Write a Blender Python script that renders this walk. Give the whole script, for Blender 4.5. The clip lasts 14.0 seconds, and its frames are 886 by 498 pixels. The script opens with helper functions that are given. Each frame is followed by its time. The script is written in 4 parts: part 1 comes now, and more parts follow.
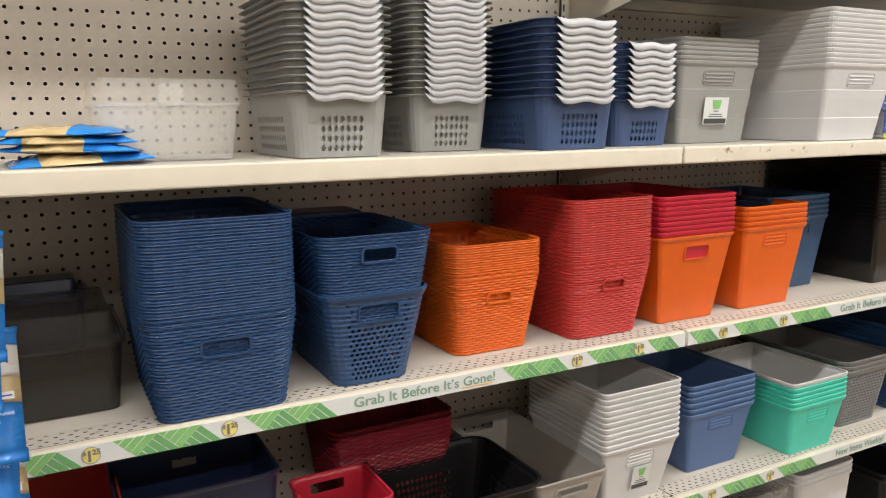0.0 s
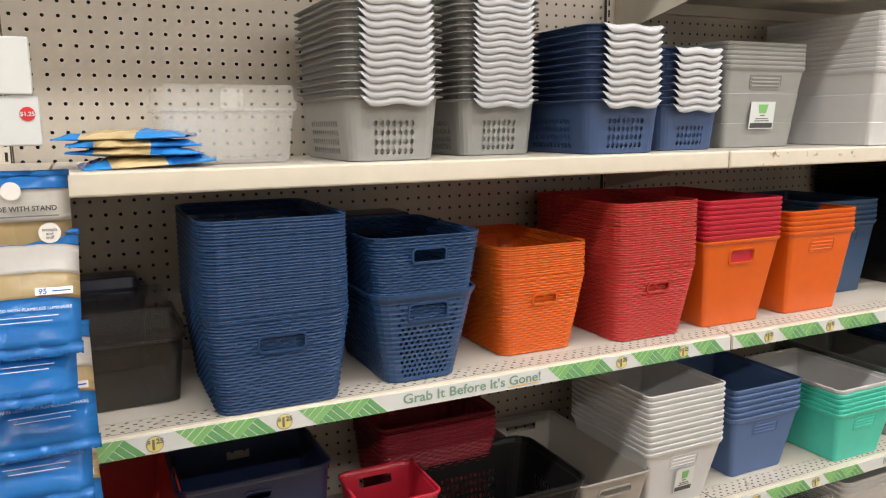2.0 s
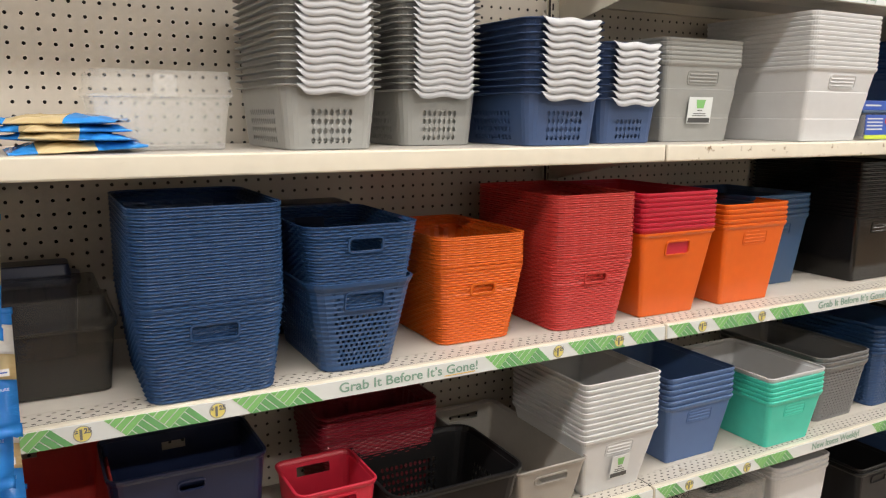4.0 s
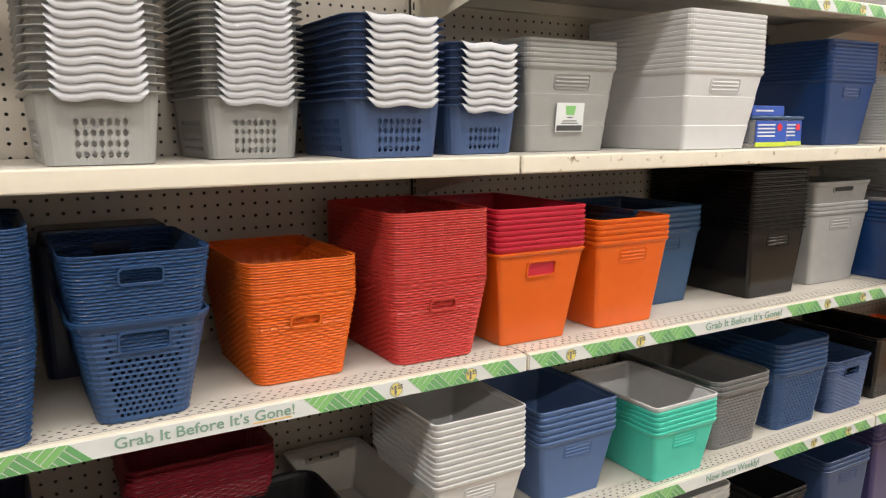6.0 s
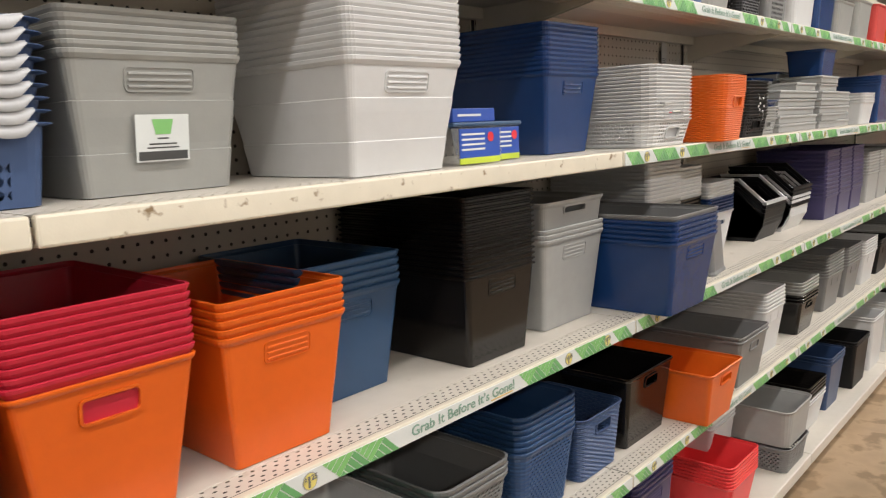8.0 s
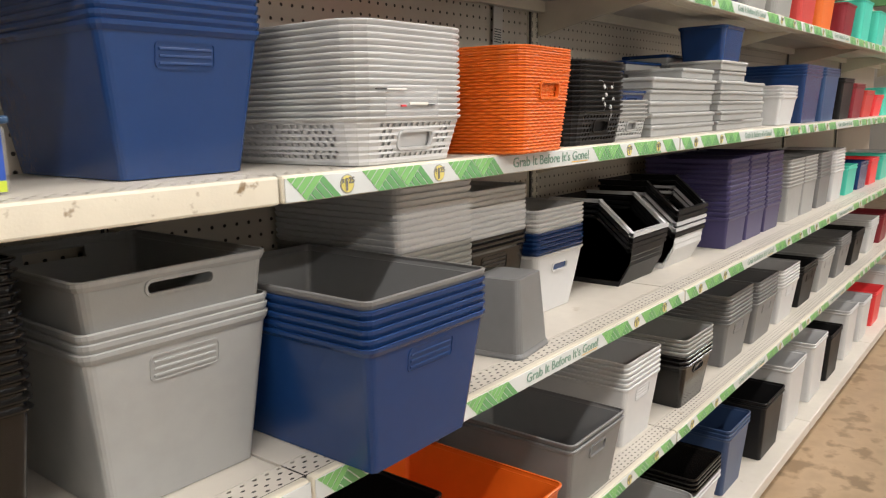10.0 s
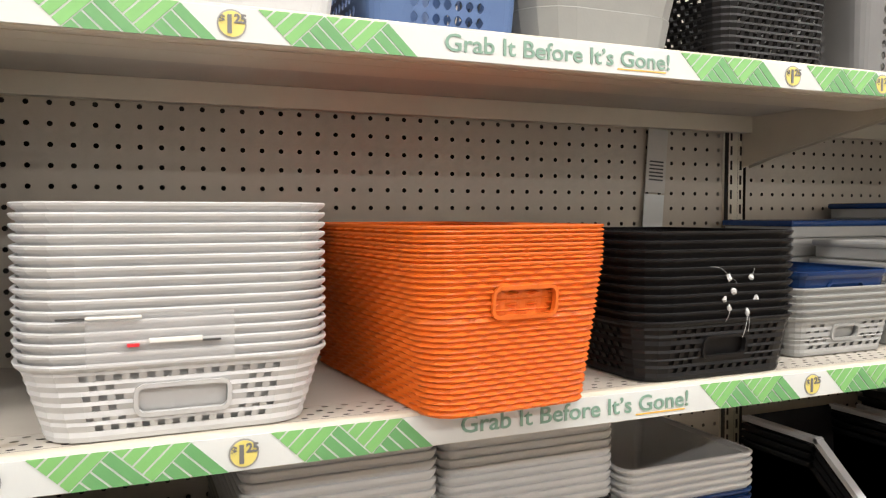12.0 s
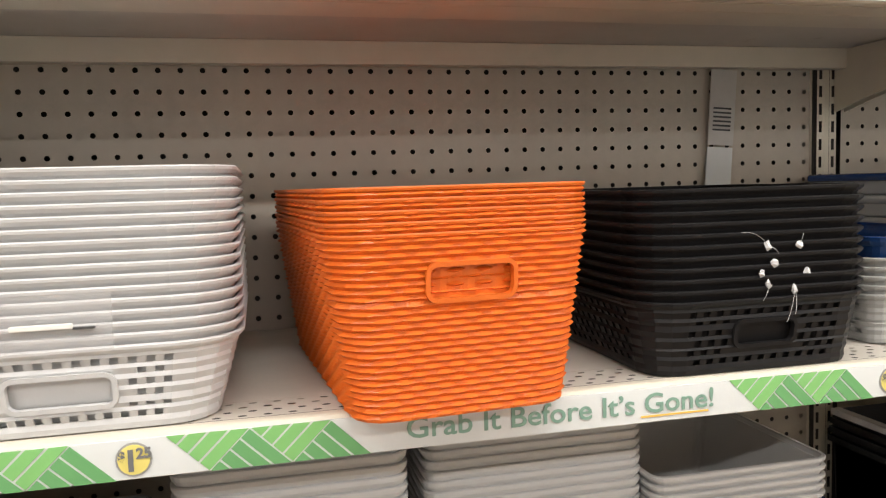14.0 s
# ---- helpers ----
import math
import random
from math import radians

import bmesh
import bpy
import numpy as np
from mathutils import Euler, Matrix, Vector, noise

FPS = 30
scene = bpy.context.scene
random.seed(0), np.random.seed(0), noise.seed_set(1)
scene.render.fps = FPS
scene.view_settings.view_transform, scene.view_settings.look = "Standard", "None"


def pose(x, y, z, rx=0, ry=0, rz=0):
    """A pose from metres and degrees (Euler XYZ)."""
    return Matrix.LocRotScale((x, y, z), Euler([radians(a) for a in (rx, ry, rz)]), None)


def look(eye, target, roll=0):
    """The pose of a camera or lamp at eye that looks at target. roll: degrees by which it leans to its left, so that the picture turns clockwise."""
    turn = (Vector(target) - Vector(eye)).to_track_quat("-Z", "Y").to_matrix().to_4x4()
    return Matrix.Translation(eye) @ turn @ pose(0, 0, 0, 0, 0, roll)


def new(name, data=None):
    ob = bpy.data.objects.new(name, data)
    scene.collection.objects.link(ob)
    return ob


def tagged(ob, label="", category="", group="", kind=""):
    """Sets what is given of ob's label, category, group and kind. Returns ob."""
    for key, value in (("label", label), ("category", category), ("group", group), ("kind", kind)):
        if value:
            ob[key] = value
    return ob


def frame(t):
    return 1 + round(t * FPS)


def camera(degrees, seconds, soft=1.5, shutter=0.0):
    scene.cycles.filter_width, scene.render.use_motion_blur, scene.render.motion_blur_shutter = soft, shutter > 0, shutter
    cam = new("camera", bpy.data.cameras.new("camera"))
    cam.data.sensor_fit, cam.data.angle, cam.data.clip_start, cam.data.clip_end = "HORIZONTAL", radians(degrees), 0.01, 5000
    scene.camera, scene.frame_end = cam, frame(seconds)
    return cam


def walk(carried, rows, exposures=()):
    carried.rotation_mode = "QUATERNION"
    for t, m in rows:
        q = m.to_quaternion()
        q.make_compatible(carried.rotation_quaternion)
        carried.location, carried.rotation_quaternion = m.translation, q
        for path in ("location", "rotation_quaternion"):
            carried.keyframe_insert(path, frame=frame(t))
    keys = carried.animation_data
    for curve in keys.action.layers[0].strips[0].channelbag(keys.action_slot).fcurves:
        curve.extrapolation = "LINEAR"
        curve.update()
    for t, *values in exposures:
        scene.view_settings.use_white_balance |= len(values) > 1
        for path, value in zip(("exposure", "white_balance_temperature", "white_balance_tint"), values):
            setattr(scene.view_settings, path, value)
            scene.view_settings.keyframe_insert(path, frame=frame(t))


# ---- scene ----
cam = camera(60.2, 14.0, soft=1.2, shutter=0.1)
PATH = [
    (0, (-1.15, -1.127, 1.294), (-0.222, 0.612, 0.959), -0.6),
    (0.5, (-1.156, -1.131, 1.295), (-0.254, 0.62, 0.953), -0.5),
    (1, (-1.161, -1.141, 1.292), (-0.291, 0.628, 0.958), -0.7),
    (1.5, (-1.172, -1.148, 1.293), (-0.324, 0.633, 0.964), -0.7),
    (2, (-1.182, -1.145, 1.294), (-0.337, 0.639, 0.971), -0.6),
    (2.5, (-1.18, -1.144, 1.292), (-0.313, 0.631, 0.978), -0.6),
    (2.7, (-1.171, -1.154, 1.289), (-0.29, 0.615, 0.983), -0.7),
    (4.8, (-1.134, -1.169, 1.295), (-0.184, 0.553, 0.929), 0.8),
    (5, (-1.1, -1.169, 1.278), (-0.159, 0.565, 0.946), 0.5),
    (5.5, (-0.97, -1.155, 1.29), (-0.026, 0.578, 0.967), 0.2),
    (6, (-0.852, -1.144, 1.288), (0.159, 0.552, 0.971), -0.2),
    (6.5, (-0.76, -1.065, 1.26), (0.37, 0.557, 0.958), -1.0),
    (7, (-0.656, -0.91, 1.287), (0.617, 0.602, 0.978), -2.0),
    (7.5, (-0.527, -0.826, 1.293), (0.875, 0.566, 0.982), -2.5),
    (8, (-0.299, -0.809, 1.305), (1.178, 0.501, 0.988), -2.5),
    (8.5, (-0.081, -0.802, 1.295), (1.473, 0.416, 0.976), -2.7),
    (8.7, (0.011, -0.772, 1.282), (1.614, 0.377, 0.95), -2.4),
    (10.8, (0.995, -0.641, 1.376), (2.367, 0.784, 1.083), 0.7),
    (11, (1.076, -0.606, 1.4), (2.35, 0.918, 1.167), 0.3),
    (11.5, (1.256, -0.594, 1.402), (2.26, 1.13, 1.267), -0.5),
    (12, (1.419, -0.643, 1.414), (2.202, 1.195, 1.324), -0.1),
    (12.5, (1.493, -0.649, 1.421), (2.117, 1.249, 1.33), 0.2),
    (13, (1.524, -0.58, 1.416), (2.046, 1.348, 1.306), -0.8),
    (13.5, (1.556, -0.558, 1.403), (2.042, 1.377, 1.259), -1.2),
    (14, (1.607, -0.571, 1.404), (2.07, 1.367, 1.24), -1.7),
]
walk(cam, [(t, look(eye, target, roll)) for t, eye, target, roll in PATH], [(0, -0.11), (5.5, -0.05), (7.5, -0.16), (8.7, -0.19), (11, 0.06), (14, 0.07)])

# ---- light ----
world = bpy.data.worlds.new("store")
scene.world = world
world.use_nodes = True
world.node_tree.nodes["Background"].inputs[0].default_value = (0.9, 0.93, 1.0, 1)
world.node_tree.nodes["Background"].inputs[1].default_value = 0.02
CEIL = 3.6
LAMP_ROWS = (-1.3, -4.0, -7.6, -11.2, 3.4)


def ceiling_lamp(x, y, power, length=2.4):
    d = bpy.data.lights.new("tube_light", "AREA")
    d.shape, d.size, d.size_y, d.energy = "RECTANGLE", length, 0.16, power
    d.color = (1.0, 0.975, 0.945)
    ob = new("tube_light", d)
    ob.matrix_world = pose(x, y, CEIL - 0.14)


for ly, power in zip(LAMP_ROWS, (63, 66, 68, 60, 30)):
    for lx in (-3.6, -0.6, 2.4, 5.4, 8.4):
        ceiling_lamp(lx, ly, power)


# ---- materials ----
def mat(name, col, rough=0.45, metal=0.0, var=0.06, scale=40.0, bump=0.05, bscale=300.0, alpha=1.0, trans=0.0, spec=0.5, stain=None):
    m = bpy.data.materials.new(name)
    m.use_nodes = True
    nt = m.node_tree
    b = nt.nodes["Principled BSDF"]
    tc = nt.nodes.new("ShaderNodeTexCoord")
    n1 = nt.nodes.new("ShaderNodeTexNoise")
    n1.inputs["Scale"].default_value, n1.inputs["Detail"].default_value = scale, 4
    n2 = nt.nodes.new("ShaderNodeTexNoise")
    n2.inputs["Scale"].default_value, n2.inputs["Detail"].default_value = scale / 9, 3
    nt.links.new(tc.outputs["Object"], n1.inputs["Vector"])
    nt.links.new(tc.outputs["Object"], n2.inputs["Vector"])
    add = nt.nodes.new("ShaderNodeMath")
    add.operation = "ADD"
    nt.links.new(n1.outputs["Fac"], add.inputs[0])
    nt.links.new(n2.outputs["Fac"], add.inputs[1])
    info = nt.nodes.new("ShaderNodeObjectInfo")
    mad = nt.nodes.new("ShaderNodeMath")
    mad.operation = "MULTIPLY_ADD"
    mad.inputs[1].default_value, mad.inputs[2].default_value = 0.5, 0.75
    nt.links.new(info.outputs["Random"], mad.inputs[0])
    mul = nt.nodes.new("ShaderNodeMath")
    mul.operation = "MULTIPLY"
    nt.links.new(add.outputs[0], mul.inputs[0])
    nt.links.new(mad.outputs[0], mul.inputs[1])
    rng = nt.nodes.new("ShaderNodeMapRange")
    rng.inputs[1].default_value, rng.inputs[2].default_value = 0.6, 1.4
    rng.inputs[3].default_value, rng.inputs[4].default_value = 1 - var, 1 + var
    nt.links.new(mul.outputs[0], rng.inputs[0])
    mix = nt.nodes.new("ShaderNodeVectorMath")
    mix.operation = "SCALE"
    mix.inputs[0].default_value = col
    nt.links.new(rng.outputs[0], mix.inputs["Scale"])
    out = mix.outputs[0]
    if stain:
        n3 = nt.nodes.new("ShaderNodeTexNoise")
        n3.inputs["Scale"].default_value, n3.inputs["Detail"].default_value = stain[1], 6
        nt.links.new(tc.outputs["Object"], n3.inputs["Vector"])
        r3 = nt.nodes.new("ShaderNodeMapRange")
        r3.inputs[1].default_value, r3.inputs[2].default_value = stain[2], stain[2] + 0.08
        nt.links.new(n3.outputs["Fac"], r3.inputs[0])
        mx = nt.nodes.new("ShaderNodeMix")
        mx.data_type = "RGBA"
        nt.links.new(r3.outputs[0], mx.inputs[0])
        nt.links.new(out, mx.inputs[6])
        mx.inputs[7].default_value = (*stain[0], 1)
        out = mx.outputs[2]
    nt.links.new(out, b.inputs["Base Color"])
    b.inputs["Roughness"].default_value, b.inputs["Metallic"].default_value = rough, metal
    b.inputs["Specular IOR Level"].default_value = spec
    b.inputs["Alpha"].default_value = alpha
    b.inputs["Transmission Weight"].default_value = trans
    n4 = nt.nodes.new("ShaderNodeTexNoise")
    n4.inputs["Scale"].default_value = bscale
    nt.links.new(tc.outputs["Object"], n4.inputs["Vector"])
    bp = nt.nodes.new("ShaderNodeBump")
    bp.inputs["Strength"].default_value, bp.inputs["Distance"].default_value = bump, 0.002
    nt.links.new(n4.outputs["Fac"], bp.inputs["Height"])
    nt.links.new(bp.outputs[0], b.inputs["Normal"])
    rr = nt.nodes.new("ShaderNodeMapRange")
    rr.inputs[3].default_value, rr.inputs[4].default_value = max(rough - 0.08, 0.02), min(rough + 0.1, 1)
    nt.links.new(n2.outputs["Fac"], rr.inputs[0])
    nt.links.new(rr.outputs[0], b.inputs["Roughness"])
    return m


def glow(name, col, strength):
    m = bpy.data.materials.new(name)
    m.use_nodes = True
    b = m.node_tree.nodes["Principled BSDF"]
    b.inputs["Emission Color"].default_value, b.inputs["Emission Strength"].default_value = (*col, 1), strength
    return m


CREAM = mat("cream_enamel", (0.63, 0.58, 0.475), 0.38, var=0.05, scale=25, bump=0.04, bscale=500, stain=((0.30, 0.2, 0.1), 30, 0.74))
CREAMTOP = mat("cream_shelf", (0.57, 0.525, 0.46), 0.42, var=0.06, scale=30, bump=0.04, bscale=500, stain=((0.42, 0.36, 0.28), 14, 0.68))
WORN = mat("worn_cream_enamel", (0.63, 0.58, 0.475), 0.4, var=0.06, scale=25, bump=0.08, bscale=300, stain=((0.22, 0.15, 0.08), 45, 0.62))
PEG = mat("pegboard", (0.48, 0.43, 0.36), 0.5, var=0.05, scale=60, bump=0.05, bscale=700)
# near-black colour for plates that stand in for shade behind holes
HOLESHADE = mat("hole_shade", (0.05, 0.045, 0.04), 0.8)
FLOORM = mat("stained_concrete", (0.33, 0.235, 0.15), 0.35, var=0.3, scale=9, bump=0.05, bscale=60, stain=((0.24, 0.165, 0.10), 9, 0.52))
CEILM = mat("ceiling_tile", (0.7, 0.69, 0.66), 0.9, var=0.06, scale=30)
WALLM = mat("painted_wall", (0.75, 0.74, 0.71), 0.8)
TUBE = glow("tube", (1, 0.96, 0.9), 6)
PAPER = mat("strip_paper", (0.61, 0.63, 0.62), 0.3, var=0.02)
LGREEN = mat("light_green_ink", (0.20, 0.46, 0.15), 0.35, var=0.04)
DGREEN = mat("dark_green_ink", (0.13, 0.34, 0.13), 0.35, var=0.04)
TGREEN = mat("text_green_ink", (0.19, 0.32, 0.25), 0.4, var=0.02)
YELLOW = mat("yellow_ink", (0.70, 0.60, 0.17), 0.4, var=0.02)
INK = mat("dark_ink", (0.05, 0.05, 0.05), 0.4, var=0.02)
GOLD = mat("gold_ink", (0.75, 0.45, 0.08), 0.4, var=0.02)
WHITE = mat("white_plastic", (0.55, 0.55, 0.55), 0.35, var=0.03)
# on basket lips this white stands for light; hopper rims are white themselves
LITLIP_RIMW = mat("lit_lip_and_white_rim_plastic", (0.47, 0.475, 0.49), 0.42, var=0.03)
GRAY = mat("gray_plastic", (0.27, 0.27, 0.255), 0.4)
LGRAY = mat("light_gray_plastic", (0.31, 0.31, 0.30), 0.4)
DGRAY = mat("dark_gray_plastic", (0.16, 0.16, 0.16), 0.38)
TAUPE = mat("taupe_plastic", (0.30, 0.275, 0.245), 0.35)
NAVY = mat("navy_plastic", (0.028, 0.055, 0.13), 0.35)
SLATE = mat("slate_blue_plastic", (0.036, 0.068, 0.158), 0.42)
BLUE = mat("blue_plastic", (0.020, 0.058, 0.150), 0.36)
STEEL = mat("steel_blue_plastic", (0.075, 0.135, 0.285), 0.42)
TEALB = mat("teal_blue_plastic", (0.020, 0.060, 0.135), 0.3)
ROYAL = mat("royal_blue_plastic", (0.008, 0.034, 0.125), 0.2)
ORANGE = mat("orange_plastic", (0.66, 0.13, 0.012), 0.42)
ORANGE2 = mat("deep_orange_plastic", (0.64, 0.108, 0.009), 0.3)
RED = mat("red_plastic", (0.48, 0.042, 0.035), 0.45)
CRIMSON = mat("crimson_plastic", (0.46, 0.018, 0.040), 0.35)
DRED = mat("dark_red_plastic", (0.20, 0.010, 0.020), 0.4)
CORAL = mat("coral_plastic", (0.72, 0.040, 0.045), 0.35)
TURQ = mat("turquoise_plastic", (0.06, 0.52, 0.40), 0.35)
BLACK = mat("black_plastic", (0.009, 0.0085, 0.009), 0.42, spec=0.22)
SMOKEBLK = mat("smoke_black_plastic", (0.008, 0.007, 0.0065), 0.12)
PURPLE = mat("purple_plastic", (0.045, 0.038, 0.11), 0.35)
SMOKE = mat("smoked_clear_plastic", (0.045, 0.04, 0.034), 0.10, alpha=0.48)
CLEAR = mat("frosted_clear_plastic", (0.78, 0.77, 0.74), 0.12, alpha=0.15)
BAGBLUE = mat("blue_bag_film", (0.03, 0.25, 0.68), 0.16, bump=0.5, bscale=45)
BAGTAN = mat("tan_wood_print", (0.60, 0.47, 0.25), 0.25, bump=0.3, bscale=45)
BAGWHITE = mat("white_bag_film", (0.72, 0.70, 0.66), 0.2, bump=0.3, bscale=45)
PALEINK = mat("pale_blue_ink", (0.50, 0.68, 0.85), 0.3)
REDINK = mat("red_ink", (0.62, 0.02, 0.03), 0.4)
TAPE = mat("clear_tape", (0.75, 0.74, 0.74), 0.15, alpha=0.12)
TAGCARD = mat("gray_tag_card", (0.48, 0.46, 0.43), 0.5)
LIMEINK = mat("lime_ink", (0.45, 0.55, 0.04), 0.4)
MIDNIGHT = mat("midnight_blue_plastic", (0.010, 0.016, 0.045), 0.3)
BLUEINK = mat("blue_ink", (0.02, 0.07, 0.36), 0.3)


# ---- mesh helpers ----
def mesh_from(name, verts, faces):
    me = bpy.data.meshes.new(name)
    me.from_pydata([tuple(v) for v in verts], [], faces)
    me.update()
    return me


def obj(name, me, material, parent=None, label="", smooth=False, m=None):
    ob = new(name, me)
    if not me.materials:
        me.materials.append(material)
    if smooth:
        me.shade_smooth()
    if parent:
        ob.parent = parent
    if m is not None:
        ob.matrix_basis = m
    if label:
        ob["label"] = label
    return ob


def part(name, bm, material, parent=None, label="", smooth=False):
    me = bpy.data.meshes.new(name)
    bm.to_mesh(me)
    bm.free()
    return obj(name, me, material, parent, label, smooth)


def empty(name, label, category, group="", m=None, kind=""):
    ob = tagged(new(name), label, category, group, kind)
    if m is not None:
        ob.matrix_basis = m
    return ob


def box_bm(x0, x1, y0, y1, z0, z1, bevel=0.0, bm=None):
    bm = bm or bmesh.new()
    r = bmesh.ops.create_cube(bm, size=1, matrix=Matrix.Translation(((x0 + x1) / 2, (y0 + y1) / 2, (z0 + z1) / 2)) @ Matrix.Diagonal((x1 - x0, y1 - y0, z1 - z0, 1)))
    if bevel:
        es = list({e for v in r["verts"] for e in v.link_edges})
        bmesh.ops.bevel(bm, geom=es, offset=bevel, segments=2, affect="EDGES", profile=0.5)
    return bm


def disc_bm(x, y, z, r, n=20, thick=0.0005):
    bm = bmesh.new()
    bmesh.ops.create_cone(bm, cap_ends=True, segments=n, radius1=r, radius2=r, depth=thick, matrix=Matrix.Translation((x, y, z)) @ Matrix.Rotation(radians(90), 4, "X"))
    return bm


def holed_panel(name, nx, nz, px, pz, hx, hz, square=False, stagger=False):
    """A sheet in x and z with one hole in every cell."""
    cells = 4 if square else 8
    ang = np.arange(8) * math.pi / 4 + math.pi / 8
    ring = np.stack([np.cos(ang) * hx, np.sin(ang) * hz], 1)
    if square:
        ring = np.array([(hx, 0), (hx, hz), (0, hz), (-hx, hz), (-hx, 0), (-hx, -hz), (0, -hz), (hx, -hz)], float)
        edge = np.array([(px / 2, 0), (px / 2, pz / 2), (0, pz / 2), (-px / 2, pz / 2), (-px / 2, 0), (-px / 2, -pz / 2), (0, -pz / 2), (px / 2, -pz / 2)])
    else:
        a, b = px / 2, pz / 2
        k = 0.414
        edge = np.array([(a, b * k), (a * k, b), (-a * k, b), (-a, b * k), (-a, -b * k), (-a * k, -b), (a * k, -b), (a, -b * k)])
        corner = np.array([(a, b), (-a, b), (-a, -b), (a, -b)])
    verts, faces = [], []
    for j in range(nz):
        for i in range(nx):
            c = np.array((px * (i + 0.5), pz * (j + 0.5)))
            o = len(verts)
            for q in ring + c + ((px * 0.2 * (1 if j % 2 else -1), 0) if stagger else (0, 0)):
                verts.append((q[0], 0, q[1]))
            for q in edge + c:
                verts.append((q[0], 0, q[1]))
            for s in range(8):
                t = (s + 1) % 8
                faces.append((o + s, o + 8 + s, o + 8 + t, o + t))
            if not square:
                for q in corner + c:
                    verts.append((q[0], 0, q[1]))
                faces += [(o + 8, o + 16, o + 9), (o + 10, o + 17, o + 11), (o + 12, o + 18, o + 13), (o + 14, o + 19, o + 15)]
    return mesh_from(name, verts, faces)


FONTS = {}


def text_mesh(body, size, bold=0.0):
    key = (body, size, bold)
    if key not in FONTS:
        cu = bpy.data.curves.new("lettering", "FONT")
        cu.body, cu.size, cu.offset, cu.extrude = body, size, bold, 0.0002
        cu.align_x = "CENTER"
        cu.resolution_u = 3
        ob = new("lettering", cu)
        bpy.context.view_layer.update()
        FONTS[key] = bpy.data.meshes.new_from_object(ob.evaluated_get(bpy.context.evaluated_depsgraph_get()))
        bpy.data.objects.remove(ob)
    return FONTS[key]


def lettering(body, size, x, y, z, material, parent, bold=0.0, label="", stretch=1.0):
    me = text_mesh(body, size, bold).copy()
    me.materials.clear()
    return obj("lettering", me, material, parent, label, m=pose(x, y, z, 90) @ Matrix.Diagonal((stretch, 1, 1, 1)))


# ---- setting ----
SEC = 1.219
ZU, ZM, ZL, ZT, ZD = 1.234, 0.862, 0.490, 1.594, 0.11
LIP = 0.034
X0, NSEC = -2 * SEC, 8
YF = {"U": 0.0, "M": -0.026, "L": -0.018, "T": 0.036}

bm = bmesh.new()
bmesh.ops.create_grid(bm, x_segments=2, y_segments=2, size=14, matrix=Matrix.Translation((3, -2, 0)))
tagged(part("floor", bm, FLOORM), "worn brown stained concrete store floor", "floor", kind="structure")
bm = box_bm(-11, 17, -16, 12, CEIL, CEIL + 0.1)
tagged(part("ceiling", bm, CEILM), "pale white store ceiling with tube lamps", "ceiling", kind="structure")
for nm, b in (("wall_north", (-11, 17, 11.9, 12)), ("wall_south", (-11, 17, -16, -15.9)), ("wall_west", (-11, -10.9, -15.9, 11.9)), ("wall_east", (16.9, 17, -15.9, 11.9))):
    tagged(part(nm, box_bm(*b, 0, CEIL), WALLM), "plain painted store wall", "wall", kind="structure")
for ly in LAMP_ROWS:
    for lx in (-3.6, -0.6, 2.4, 5.4, 8.4):
        lamp = empty("ceiling_light", "white metal strip light with glowing tubes", "ceiling light", "ceiling lights", pose(lx, ly, CEIL - 0.06))
        part("housing", box_bm(-1.25, 1.25, -0.11, 0.11, -0.03, 0.06, 0.004), CEILM, lamp)
        for dy in (-0.06, 0.06):
            b2 = bmesh.new()
            bmesh.ops.create_cone(b2, cap_ends=True, segments=10, radius1=0.014, radius2=0.014, depth=2.4, matrix=Matrix.Translation((0, dy, -0.045)) @ Matrix.Rotation(radians(90), 4, "Y"))
            part("tube", b2, TUBE, lamp, "glowing tube")

# gondola frame: uprights, pegboard panels, dark sheets painted as shade behind the holes
peg_me = holed_panel("pegboard", 47, 69, 0.0254, 0.0254, 0.0034, 0.0034)
peg_me.materials.append(PEG)
peg_wide = holed_panel("pegboard", 50, 69, 0.0254, 0.0254, 0.0034, 0.0034)
peg_wide.materials.append(PEG)
slot_me = holed_panel("slotted_face", 1, 70, 0.012, 0.0254, 0.0025, 0.008, square=True)
slot_me.materials.append(CREAM)
plain = box_bm(0, 46 * 0.0254, 0, 0.004, 0, 69 * 0.0254)
plain_me = bpy.data.meshes.new("panel")
plain.to_mesh(plain_me)
plain.free()
plain_me.materials.append(PEG)
